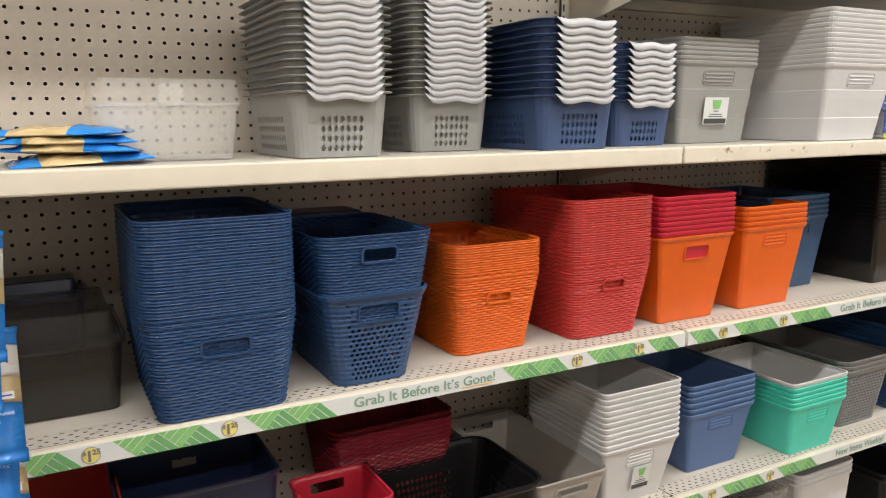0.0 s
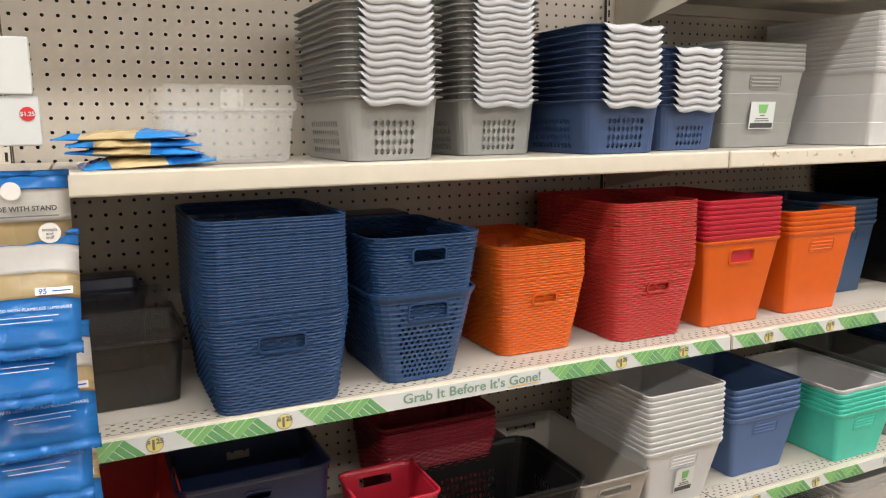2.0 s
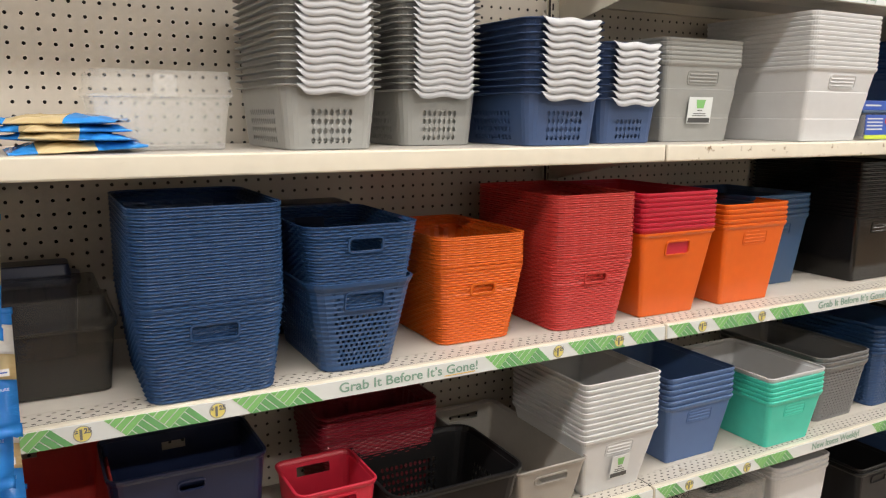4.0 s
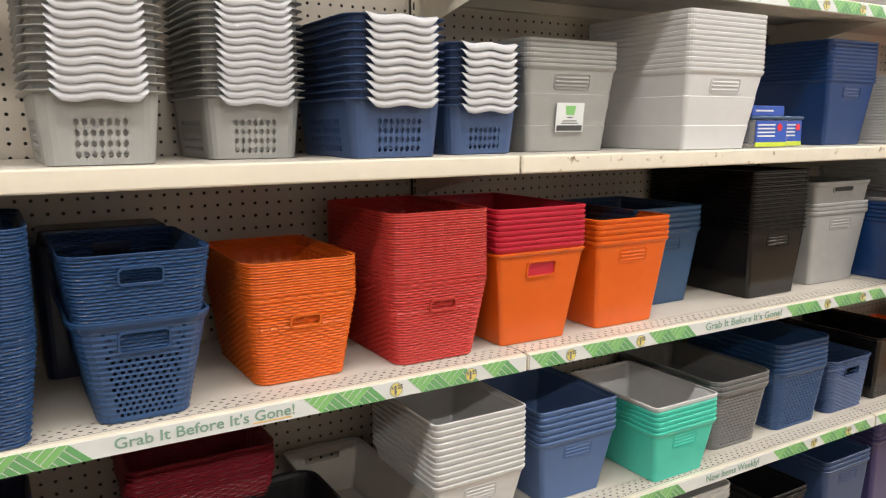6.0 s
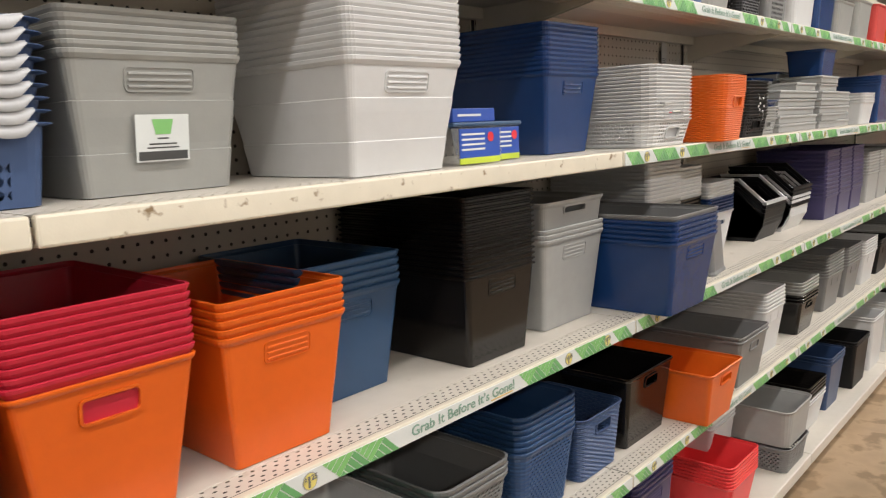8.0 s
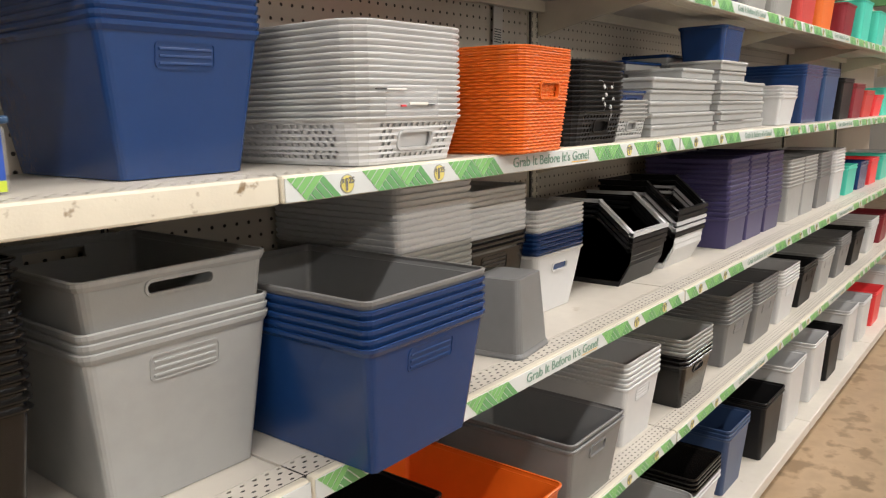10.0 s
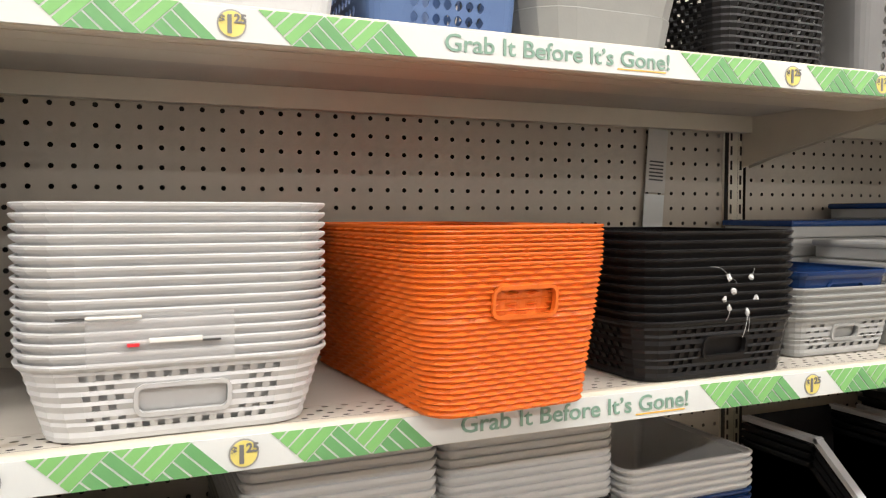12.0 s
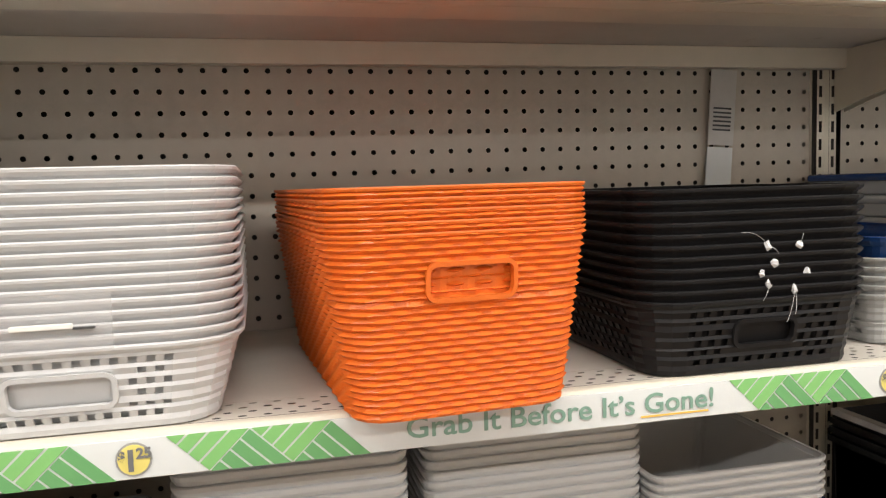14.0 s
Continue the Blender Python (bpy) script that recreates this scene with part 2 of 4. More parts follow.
for i in range(NSEC):
    x = X0 + i * SEC
    near = 1 <= i <= 5
    pan = obj("wall_pegboard", peg_wide if i == 1 else peg_me if near else plain_me, PEG, m=pose(x + 0.0127 - (0.05 if i == 0 else 3 * 0.0254 if i == 1 else 0), 0.402, 0.13 + (0.011 if i >= 3 else 0)))
    tagged(pan, "beige perforated pegboard back panel of the shelving", "pegboard", "pegboard panels", "structure")
    up = empty("upright_post", "cream slotted steel upright between shelving sections", "shelf upright", "shelf uprights", pose(x - (0.085 if i == 1 else 0.022 if i == 4 else 0), 0.39, 0))
    part("post", box_bm(-0.019, 0.019, 0.008, 0.06, 0, 1.93, 0.002), CREAM, up)
    for sx in (-0.0165, 0.0045):
        tagged(obj("slotted_face", slot_me, CREAM, up, m=pose(sx, 0.0, 0.14)), kind="stuff")
    part("center_face", box_bm(-0.0043, 0.0043, 0.0, 0.0045, 0.13, 1.92, 0.0005), CREAM, up)
    # shade inside the slots, put into a dark plate
    part("slot_back", box_bm(-0.0185, 0.0185, 0.005, 0.0075, 0.13, 1.92), HOLESHADE, up, "dark plate painted as the shade inside the slots")
# dark sheet in place of the shade seen through the pegboard
tagged(part("wall_gondola_back", box_bm(X0, X0 + NSEC * SEC, 0.43, 0.44, 0, 1.93), HOLESHADE), "dark sheet painted as the shade behind the pegboard holes", "panel", kind="structure")
tagged(part("trim", box_bm(X0, X0 + NSEC * SEC, 0.385, 0.44, 1.932, 1.955, 0.003), CREAM), "cream steel top rail of the shelving", "rail", kind="structure")

perf_me = holed_panel("perforated_band", 64, 4, 0.019, 0.0115, 0.0036, 0.0021, stagger=True)
perf_me.materials.append(CREAMTOP)


def shelf(x, zs, yf, worn=False):
    th = empty("shelf", "cream enamelled steel gondola shelf with perforated front", "shelf", "gondola shelves", pose(x, 0, zs))
    if worn:
        th["label"] = "cream enamelled steel shelf with chipped worn front edge"
    w = SEC - 0.003
    part("deck", box_bm(0.0015, w, yf + 0.061, 0.385, -0.012, 0, 0.001), CREAMTOP, th)
    band = obj("perforated_band", perf_me, CREAMTOP, th, m=pose(0.0015, yf + 0.014, 0, -90) @ Matrix.Diagonal((1, -1, 1, 1)))
    tagged(band, kind="stuff")
    # the shade below the perforations is this strip's dark colour
    part("band_back", box_bm(0.0015, w, yf + 0.013, yf + 0.061, -0.012, -0.006), HOLESHADE, th, "dark strip painted as the shade under the perforations")
    b = box_bm(0.0015, w, yf + 0.0, yf + 0.0145, -LIP, 0.0006, 0.0035)
    part("front_lip", b, WORN if worn else CREAM, th)
    part("return_flange", box_bm(0.003, w - 0.003, yf + 0.015, yf + 0.045, -LIP, -LIP + 0.003), CREAM, th)
    part("stiffener", box_bm(0.01, w - 0.01, 0.10, 0.16, -0.030, -0.0125, 0.003), CREAM, th)
    part("rear_flange", box_bm(0.005, w - 0.005, 0.365, 0.384, -0.04, -0.0125), CREAM, th)
    for bx in (0.006, w - 0.008):
        b = bmesh.new()
        vs = [b.verts.new((bx + dx, y, z)) for dx in (0, 0.003) for y, z in ((0.388, -0.013), (0.388, -0.10), (0.33, -0.085), (0.06, -0.032), (0.06, -0.013))]
        b.faces.new(vs[:5])
        b.faces.new(vs[9:4:-1])
        for k in range(5):
            b.faces.new((vs[k], vs[5 + k], vs[5 + (k + 1) % 5], vs[(k + 1) % 5]))
        part("bracket", b, CREAM, th)
    return th


for i in range(NSEC):
    x = X0 + i * SEC
    shelf(x, ZU, YF["U"], i == 2)
    shelf(x, ZM, YF["M"])
    shelf(x, ZL, YF["L"])
    # sections 0 and 1: unseen shelf added at 1.84 to shade the pegboard
    shelf(x, ZT if i >= 2 else 1.84, YF["T"])
    base = empty("base_deck", "cream steel bottom deck on a kick plate", "shelf", "base decks", pose(x, 0, 0))
    part("deck", box_bm(0.0015, SEC - 0.0015, -0.075, 0.385, 0.07, ZD, 0.004), CREAMTOP, base)
    part("kick_plate", box_bm(0.0015, SEC - 0.0015, -0.03, -0.01, 0, 0.069), CREAM, base)

# ---- label strips ----
SH = 0.029


def chevron_mesh(dark):
    """Four slanted bars that fill one triangle: pointing down (light) or up (dark)."""
    a, verts, faces = 0.033, [], []
    p, q, r = ((a, 0), (2 * a, SH), (3 * a, 0)) if dark else ((0, SH), (a, 0), (2 * a, SH))
    for s in range(4):
        t0, t1 = s / 4 + 0.015, (s + 1) / 4 - 0.025
        i = len(verts)
        verts += [(p[0] + (e[0] - p[0]) * f, y, p[1] + (e[1] - p[1]) * f) for y in (0.0, 0.0005) for e, f in ((q, t0), (q, t1), (r, t1), (r, t0))]
        faces.append((i, i + 1, i + 2, i + 3))
        faces += [(i + k, i + 4 + k, i + 4 + (k + 1) % 4, i + (k + 1) % 4) for k in range(4)]
    return mesh_from("green_chevron", verts, faces)


CHEV = {d: chevron_mesh(d) for d in (False, True)}
CHEV[False].materials.append(LGREEN)
CHEV[True].materials.append(DGREEN)


def label_strip(x, zb, yf, words, underline=0):
    th = empty("shelf_label_strip", "white shelf strip with green chevrons, yellow price circles and lettering", "shelf label", "shelf label strips", pose(x, yf - 0.0022, zb))
    part("backing", box_bm(0.004, SEC - 0.004, 0, 0.002, 0, SH, 0.0004), PAPER, th)
    for x0, n in ((0.006, 1), (0.133, 2), (0.315, 2), (0.772, 2), (0.960, 2), (1.112, 1)):
        for k in range(n):
            for dark in (False, True):
                obj("green_chevron", CHEV[dark], LGREEN, th, m=pose(x0 + 0.0665 * k * 0.9, -0.0007, 0) @ Matrix.Diagonal((0.9, 1, 1, 1)))
    for cx in (0.105, 0.293, 0.938, 1.090):
        part("price_ring", disc_bm(cx, -0.0005, SH / 2, 0.0125), LGRAY, th, "pale gray ring")
        c = part("price_circle", disc_bm(cx, -0.0010, SH / 2, 0.0110), YELLOW, th, "yellow price circle")
        lettering("1", 0.021, cx - 0.002, -0.0018, SH / 2 - 0.0075, DGRAY, c, 0.0008)
        lettering("25", 0.0105, cx + 0.007, -0.0018, SH / 2 + 0.001, DGRAY, c, 0.0004)
        lettering("$", 0.009, cx - 0.008, -0.0018, SH / 2 + 0.0005, DGRAY, c, 0.0003)
    if words:
        lettering(words, 0.0235, 0.624, -0.0008, 0.0085, TGREEN, th, 0.0003, "green lettering", 1.12 if underline else 1.0)
        if underline:
            part("underline", box_bm(0.689, 0.752, -0.0008, -0.0002, 0.0045, 0.006), GOLD, th, "gold underline")
    return th


GRAB = "Grab It Before It\u2019s Gone!"
for i in range(NSEC):
    x = X0 + i * SEC
    label_strip(x, ZM - LIP + 0.002, YF["M"], GRAB, 1)
    label_strip(x, ZL - LIP + 0.002, YF["L"], "New Items Weekly!" if i == 2 else GRAB, i != 2)
    if i >= 2:
        label_strip(x, ZT - LIP + 0.002, YF["T"], "Value Everyday" if i == 2 else GRAB, i != 2)
    if i >= 3:
        label_strip(x, ZU - LIP + 0.002, YF["U"], GRAB, 1)


# ---- baskets and bins ----
def loop(w, d, r, nf, ns, k=4):
    """Rounded rectangle: points and, for each, side (0 front, 1 right, 2 back, 3 left, 4 corner) and place along the side."""
    pts = []
    hw, hd = w / 2, d / 2
    r = min(r, hw * 0.9, hd * 0.9)
    sides = (((-hw + r, -hd), (hw - r, -hd), nf), ((hw, -hd + r), (hw, hd - r), ns), ((hw - r, hd), (-hw + r, hd), nf), ((-hw, hd - r), (-hw, -hd + r), ns))
    cen = ((hw - r, -hd + r), (hw - r, hd - r), (-hw + r, hd - r), (-hw + r, -hd + r))
    for s, (a, b, n) in enumerate(sides):
        for i in range(n + 1):
            t = i / n
            x, y = a[0] + (b[0] - a[0]) * t, a[1] + (b[1] - a[1]) * t
            nx, ny = ((0, -1), (1, 0), (0, 1), (-1, 0))[s]
            pts.append((x, y, nx, ny, s, i, n))
        for i in range(1, k):
            an = -math.pi / 2 + s * math.pi / 2 + i / k * math.pi / 2
            c = cen[s]
            pts.append((c[0] + r * math.cos(an), c[1] + r * math.sin(an), math.cos(an), math.sin(an), 4, i, k))
    return pts


def tub_mesh(bw, bd, tw, td, h, r, style="smooth", rim=0.010, out=0.004, handle=None, detail=True, foot=0.004, nested=0.0):
    """A tapered open tub as one shell, base at z 0, centred. handle: (half width, z0, z1) of a hole in front and back."""
    pitch = {"wicker": 0.0042, "lattice": 0.0048, "dots": 0.0052, "smooth": 0.012, "ribbed": 0.03}[style]
    nf, ns = max(2, int(tw / pitch / 2)) * 2, max(2, int(td / pitch / 2)) * 2
    if style == "wicker" and not detail:
        nf, ns = nf // 4 * 2, ns // 4 * 2
    rows = []
    if style == "wicker":
        step = 0.0026
        n = int((h - rim) / step)
        start = 0 if detail else max(0, n - 7)
        zs = [0.0] + ([foot] if start == 0 else []) + [foot + (h - rim - foot) * j / n for j in range(max(start, 1), n + 1)]
    elif style in ("lattice", "dots"):
        step = 0.0042 if style == "lattice" else 0.0050
        n = int((h - rim - 0.004) / step)
        zs = [0.0] + [0.006 + (h - rim - 0.006) * (j + (0.28 if style == 'lattice' and j % 2 == 0 and 0 < j < n else 0)) / n for j in range(n + 1)] if detail else [0.0, h - 0.03, h - rim]
    else:
        zs = sorted({0.0, foot, h * 0.3, h * 0.302 + 0.001, h * 0.55, h * 0.66, h * 0.662 + 0.001, h - rim})
    if handle and detail:
        for hz in handle[1:]:
            near = min(range(2, len(zs) - 1), key=lambda j: abs(zs[j] - hz)) if len(zs) > 12 else None
            if near is None:
                zs = sorted(set(zs) | {hz})
            else:
                zs[near] = hz
    th = (handle[1] / h) if handle else 0.7
    snap_w = bw + (tw - bw) * th - 2 * r * (0.75 + 0.25 * th)
    verts, faces, rings = [], [], []

    def ring(z, off=0.0, wob=None):
        t = z / h
        w, d = bw + (tw - bw) * t, bd + (td - bd) * t
        pts = loop(w, d, r * (0.75 + 0.25 * t), nf, ns)
        o = len(verts)
        for p in pts:
            e = off + (wob(p) if wob else 0)
            verts.append((p[0] + p[2] * e, p[1] + p[3] * e, z))
        rings.append((o, z))
        return pts

    pts0 = ring(0, -0.006)
    base = list(range(len(pts0)))
    for j, z in enumerate(zs):
        if j == 0:
            ring(0.0015, -0.0045 if nested else 0.0)
        elif style == "wicker":
            odd = j % 2
            amp = 0.0012 if odd else -0.0018
            ph = math.pi * (j // 2)
            amp -= 0.0045 if nested and z < h - rim - nested * 1.35 else 0.0
            ring(z, amp, lambda p, odd=odd, ph=ph: 0.0014 * math.cos(p[5] * 0.78 * (1 if detail else 2) + ph) * (1 if odd else 0))
        elif style == "lattice":
            ring(z, 0.0006 if j % 2 else -0.0006)
        else:
            ring(z, -min(0.006, nested * 0.45) if nested and z < h - rim - nested * 1.35 else -0.0014 if style == "ribbed" and j in (3, 6) else 0.0)
    body_end = len(rings) - 1
    lo_row, hi_row = 3, 3 + 3 * max(1, int(len(zs) * 0.6 / 3)) - 1

    def in_hole_field(p, a):
        """Inside the block of round holes on a side; holes are two cells wide with one between."""
        return p[4] != 4 and lo_row <= a <= hi_row and 0.14 < p[5] / p[6] < 0.86

    if style == "dots" and detail:
        step_w, step_z = tw / nf, zs[3] - zs[2]
        for a in range(lo_row, hi_row + 1):
            o, z0 = rings[a]
            for i, p in enumerate(pts0):
                if not in_hole_field(p, a):
                    continue
                cu, cr = p[5] % 3 - 1, a % 3 - 1
                x, y, z = verts[o + i]
                f = 0.24 if cu and cr else -0.10
                x += -p[3] * -cu * f * step_w
                y += p[2] * -cu * f * step_w
                verts[o + i] = (x, y, z - cr * f * step_z)
    top = h
    ring(h - rim, out * 0.35)
    ring(h - rim * 0.5, out)
    ring(top - 0.001, out)
    ring(top, out * 0.6)
    ring(top, -0.0006)
    n = len(pts0)
    faces.append(tuple(reversed(base)))
    hand = []
    for a in range(len(rings) - 1):
        (o, z0), (q, z1) = rings[a], rings[a + 1]
        zc = (z0 + z1) / 2
        for i in range(n):
            k = (i + 1) % n
            p, p2 = pts0[i], pts0[k]
            skip = False
            if detail and a <= body_end and p[4] in (0, 2) and p2[4] == p[4]:
                cx = ((p[5] + 0.5) / p[6] - 0.5) * snap_w
                if handle and handle[1] < zc < handle[2] and abs(cx) < max(1, round(handle[0] / (snap_w / nf))) * snap_w / nf:
                    skip = True
                near_handle = handle and handle[1] - 0.006 < zc < handle[2] + 0.006 and abs(cx) < handle[0] + 0.009
            else:
                near_handle = False
            if detail and not near_handle and p[4] != 4 and p2[4] == p[4] and 2 < a < body_end - 1:
                if style == "lattice" and a % 2 == 1 and (p[5] + (0 if a % 4 == 1 else 2)) % 4 in (0, 1):
                    skip = True
                if style == "dots" and in_hole_field(p, a) and in_hole_field(p2, a + 1):
                    skip = p[5] % 3 != 2 and a % 3 != 2
            if not skip:
                faces.append((o + i, o + k, q + k, q + i))
    split = rings[body_end + 1][0]
    low = [f for f in faces if max(f) < split + n]
    high = [tuple(v - split for v in f) for f in faces if min(f) >= split]
    return mesh_from("body", verts[:split + n], low), mesh_from("rim", verts[split:], high)


def handle_ring(hw, z0, z1, y0, y1, wire=0.003):
    """A rounded frame round a grip hole on the sloping front wall: y0 at z0, y1 at z1."""
    bm = bmesh.new()
    outer, inner, k = [], [], 6
    zc, hh = (z0 + z1) / 2, (z1 - z0) / 2
    rr = min(hh, 0.006)
    for c, (sx, sz) in enumerate(((1, -1), (1, 1), (-1, 1), (-1, -1))):
        for i in range(k):
            an = -math.pi / 2 + c * math.pi / 2 + i / (k - 1) * math.pi / 2
            for lst, e in ((outer, wire), (inner, -0.0006)):
                x = sx * (hw - rr) + (rr + e) * math.cos(an)
                z = zc + sz * (hh - rr) + (rr + e) * math.sin(an)
                y = y0 + (y1 - y0) * (z - z0) / (z1 - z0)
                lst.append((x, y, z))
    n = len(outer)
    vo = [bm.verts.new((x, y - 0.0005, z)) for x, y, z in outer]
    vm = [bm.verts.new((x * 0.99, y - 0.003, z)) for x, y, z in outer]
    vi = [bm.verts.new((x, y - 0.003, z)) for x, y, z in inner]
    vb = [bm.verts.new((x, y + 0.003, z)) for x, y, z in inner]
    for i in range(n):
        j = (i + 1) % n
        for A, B in ((vo, vm), (vm, vi), (vi, vb)):
            bm.faces.new((A[i], A[j], B[j], B[i]))
    return bm


MESHES = {}


def tub(x0, x1, yf, z, h, depth, fx, fy, r, style, material, label, name="storage_bin", category="bin", group="", handle=None, detail=True, rim=0.010, out=0.004, grip="hole", lip=None, yaw=0.0, into=None, lift=0.0, nested=0.0):
    """One tub: base front edge from x0 to x1 at yf, standing at z; fx, fy: flare to each side and to the front."""
    key = (round(x1 - x0, 3), round(depth, 3), round(fx, 3), round(fy, 3), round(h, 3), r, style, rim, out, handle, detail, nested)
    bw = x1 - x0
    if key not in MESHES:
        MESHES[key] = tub_mesh(bw, depth, bw + 2 * fx, depth + 2 * fy, h, r, style, rim, out, handle, detail, nested=nested)
    mk = (key, material.name)
    if mk not in MESHES:
        pair = []
        for me in MESHES[key]:
            c = me.copy()
            c.materials.append(material)
            pair.append(c)
        MESHES[mk] = pair
    th = into or empty(name, label, category, group, pose((x0 + x1) / 2, yf + depth / 2, z, 0, 0, yaw))
    for nm, me in zip(("body", "rim"), MESHES[mk]):
        body = obj(nm if into is None else "bin_" + nm, me, material, th, smooth=False, m=pose(0, 0, lift))
        so = body.modifiers.new("thickness", "SOLIDIFY")
        so.thickness, so.offset = 0.0016, -1
    if handle and detail:
        hw, a, b = handle
        ya, yb = -depth / 2 - fy * a / h, -depth / 2 - fy * b / h
        n2 = max(2, int((bw + 2 * fx) / {"wicker": 0.0042, "lattice": 0.0048, "dots": 0.0052, "smooth": 0.012, "ribbed": 0.03}[style] / 2)) * 2
        sw = (bw + 2 * fx * a / h - 2 * r * (0.75 + 0.25 * a / h)) / n2
        hw = max(1, round(hw / sw)) * sw
        part("handle_rim", handle_ring(hw, a, b, ya, yb), material, th)
    if grip == "ridges":
        hw = bw * 0.21
        gz = h - rim - 0.016
        ga, gb = gz - 0.022, gz + 0.007
        part("grip_frame", handle_ring(hw + 0.004, ga, gb, -depth / 2 - fy * ga / h + 0.0017, -depth / 2 - fy * gb / h + 0.0017, 0.0016), material, th)
        for k in range(3):
            zz = gz - k * 0.008
            yy = -depth / 2 - fy * zz / h
            part("grip_ridge", box_bm(-hw, hw, yy - 0.0014, yy + 0.001, zz - 0.0024, zz + 0.0012, 0.0008), material, th)
    # front lip: the light on its top is put into the lip colour
    if lip:
        bm = bmesh.new()
        n, hw = 28, bw * 0.43
        g = []
        for i in range(n + 1):
            u = i / n * 2 - 1
            wave = 0.0024 * math.cos(u * 5.6)
            cut = max(0, abs(u) - 0.80) / 0.20
            prof = ((0.0, 0.0005, 0.5, 0), (0.012, 0.0, 0.8, 0), (0.0150, -0.0025, 0.9, 0), (0.0185, -0.0150, 1, 0.011), (0.0175, -0.0152, 1, 0.011), (0.011, -0.003, 0.8, 0))
            g.append([bm.verts.new((u * hw, -depth / 2 - fy - dy, h + dz + wave * f + c * cut)) for dy, dz, f, c in prof])
        for i in range(n):
            for k in range(5):
                bm.faces.new((g[i][k], g[i + 1][k], g[i + 1][k + 1], g[i][k + 1]))
        part("front_lip", bm, lip, th, "wavy front lip painted white for the light on it", True)
    return th


def stack(x0, x1, yf, z, h, depth, fx, fy, r, style, layers, pitch, label, handle=None, grip="hole", **kw):
    """Nested tubs: layers is a list of (material, count, colour word); the lowest tub is whole, the rest show their rims."""
    first, zz = True, z
    far = None
    if x0 > 2.9:
        far = empty("bin_stack", "stack of nested " + layers[0][2] + " plastic bins on the shelf", "bin stack", "far bin stacks", pose((x0 + x1) / 2, yf + depth / 2, z))
    for material, count, colour in layers:
        for k in range(count):
            kind = style if first or style in ("wicker", "ribbed") else "smooth"
            tub(x0, x1, yf, zz, h, depth, fx, fy, r, kind, material, colour + " " + label + (" standing on the shelf" if first else " nested in a stack"),
                handle=handle if first else None, detail=first or (style == "wicker" and bool(handle) and zz < z + 1.5 * pitch), nested=0.0 if first or style not in ("wicker", "dots", "lattice") else pitch, grip=grip if first else "hole", group="stack of " + label + "s " + str(round(x0, 2)), into=far, lift=zz - z if far else 0.0, **kw)
            first = False
            zz += pitch


def sticker(x, y, z, w, hgt, yaw=0, tilt=0):
    th = empty("product_label", "white paper label with a green cup print", "label", "product labels", pose(x, y, z, tilt, 0, yaw))
    part("paper", box_bm(-w / 2, w / 2, -0.0008, 0, 0, hgt, 0.0), PAPER, th)
    bm = bmesh.new()
    vs = [bm.verts.new((w * a, -0.0014, hgt * b)) for a, b in ((-0.14, 0.58), (0.14, 0.58), (0.20, 0.90), (-0.20, 0.90))]
    bm.faces.new(vs)
    part("green_print", bm, LGREEN, th, "green cup print")
    part("dark_band", box_bm(-w * 0.46, w * 0.46, -0.0014, -0.0009, 0.002, hgt * 0.22), INK, th, "dark printed band")
    for k, (a, b) in enumerate(((0.10, 0.48), (0.26, 0.36), (0.30, 0.28))):
        part("print_bar", box_bm(-w * a, w * a, -0.0013, -0.0009, hgt * b, hgt * (b + 0.03)), INK, th)

# ---- upper shelf ----
# SB lips get their lit look from a whiter material than the basket
SB, WB = "stacking basket with wavy lit-white lip", "wicker-pattern plastic basket"
for (x0, x1, yf, h, n, pit, dep, m, col) in ((-0.780, -0.632, 0.048, 0.106, 14, 0.0121, 0.26, GRAY, "gray"), (-0.530, -0.382, 0.140, 0.105, 21, 0.0121, 0.23, GRAY, "gray"),
                                             (-0.312, -0.155, 0.046, 0.102, 11, 0.0136, 0.25, SLATE, "navy blue"), (-0.090, 0.055, 0.105, 0.095, 9, 0.0142, 0.22, SLATE, "slate blue")):
    stack(x0, x1, yf, ZU, h, dep, 0.010, 0.010, 0.025, "dots", [(m, n, col)], pit, SB, rim=0.004, out=0.011, lip=LITLIP_RIMW)
stack(0.114, 0.320, 0.135, ZU, 0.180, 0.22, 0.019, 0.02, 0.014, "ribbed", [(GRAY, 6, "gray")], 0.0100, "rectangular storage bin", grip="ridges", rim=0.011)
sticker(0.214, 0.1245, ZU + 0.042, 0.074, 0.060, tilt=6)
stack(0.464, 0.669, 0.040, ZU, 0.176, 0.26, 0.022, 0.03, 0.012, "ribbed", [(WHITE, 12, "white")], 0.0110, "rectangular storage bin", grip="ridges", rim=0.012)
stack(1.085, 1.249, 0.110, ZU, 0.175, 0.26, 0.026, 0.02, 0.012, "smooth", [(ROYAL, 11, "glossy navy")], 0.0100, "rectangular storage bin", grip="ridges", rim=0.011)
stack(1.362, 1.570, 0.012, ZU, 0.066, 0.27, 0.019, 0.017, 0.045, "lattice", [(WHITE, 16, "white")], 0.0083, "low woven basket", handle=(0.034, 0.022, 0.044), rim=0.006, out=0.0035)
stack(1.655, 1.824, -0.035, ZU, 0.138, 0.33, 0.020, 0.014, 0.036, "wicker", [(ORANGE, 5, "bright orange")], 0.0082, WB, handle=(0.033, 0.090, 0.114), rim=0.003, out=0.0008, yaw=4.5)
stack(1.926, 2.130, 0.008, ZU, 0.067, 0.24, 0.012, 0.012, 0.04, "lattice", [(BLACK, 11, "black")], 0.0095, "low woven basket", handle=(0.027, 0.026, 0.046), rim=0.006, out=0.0035)
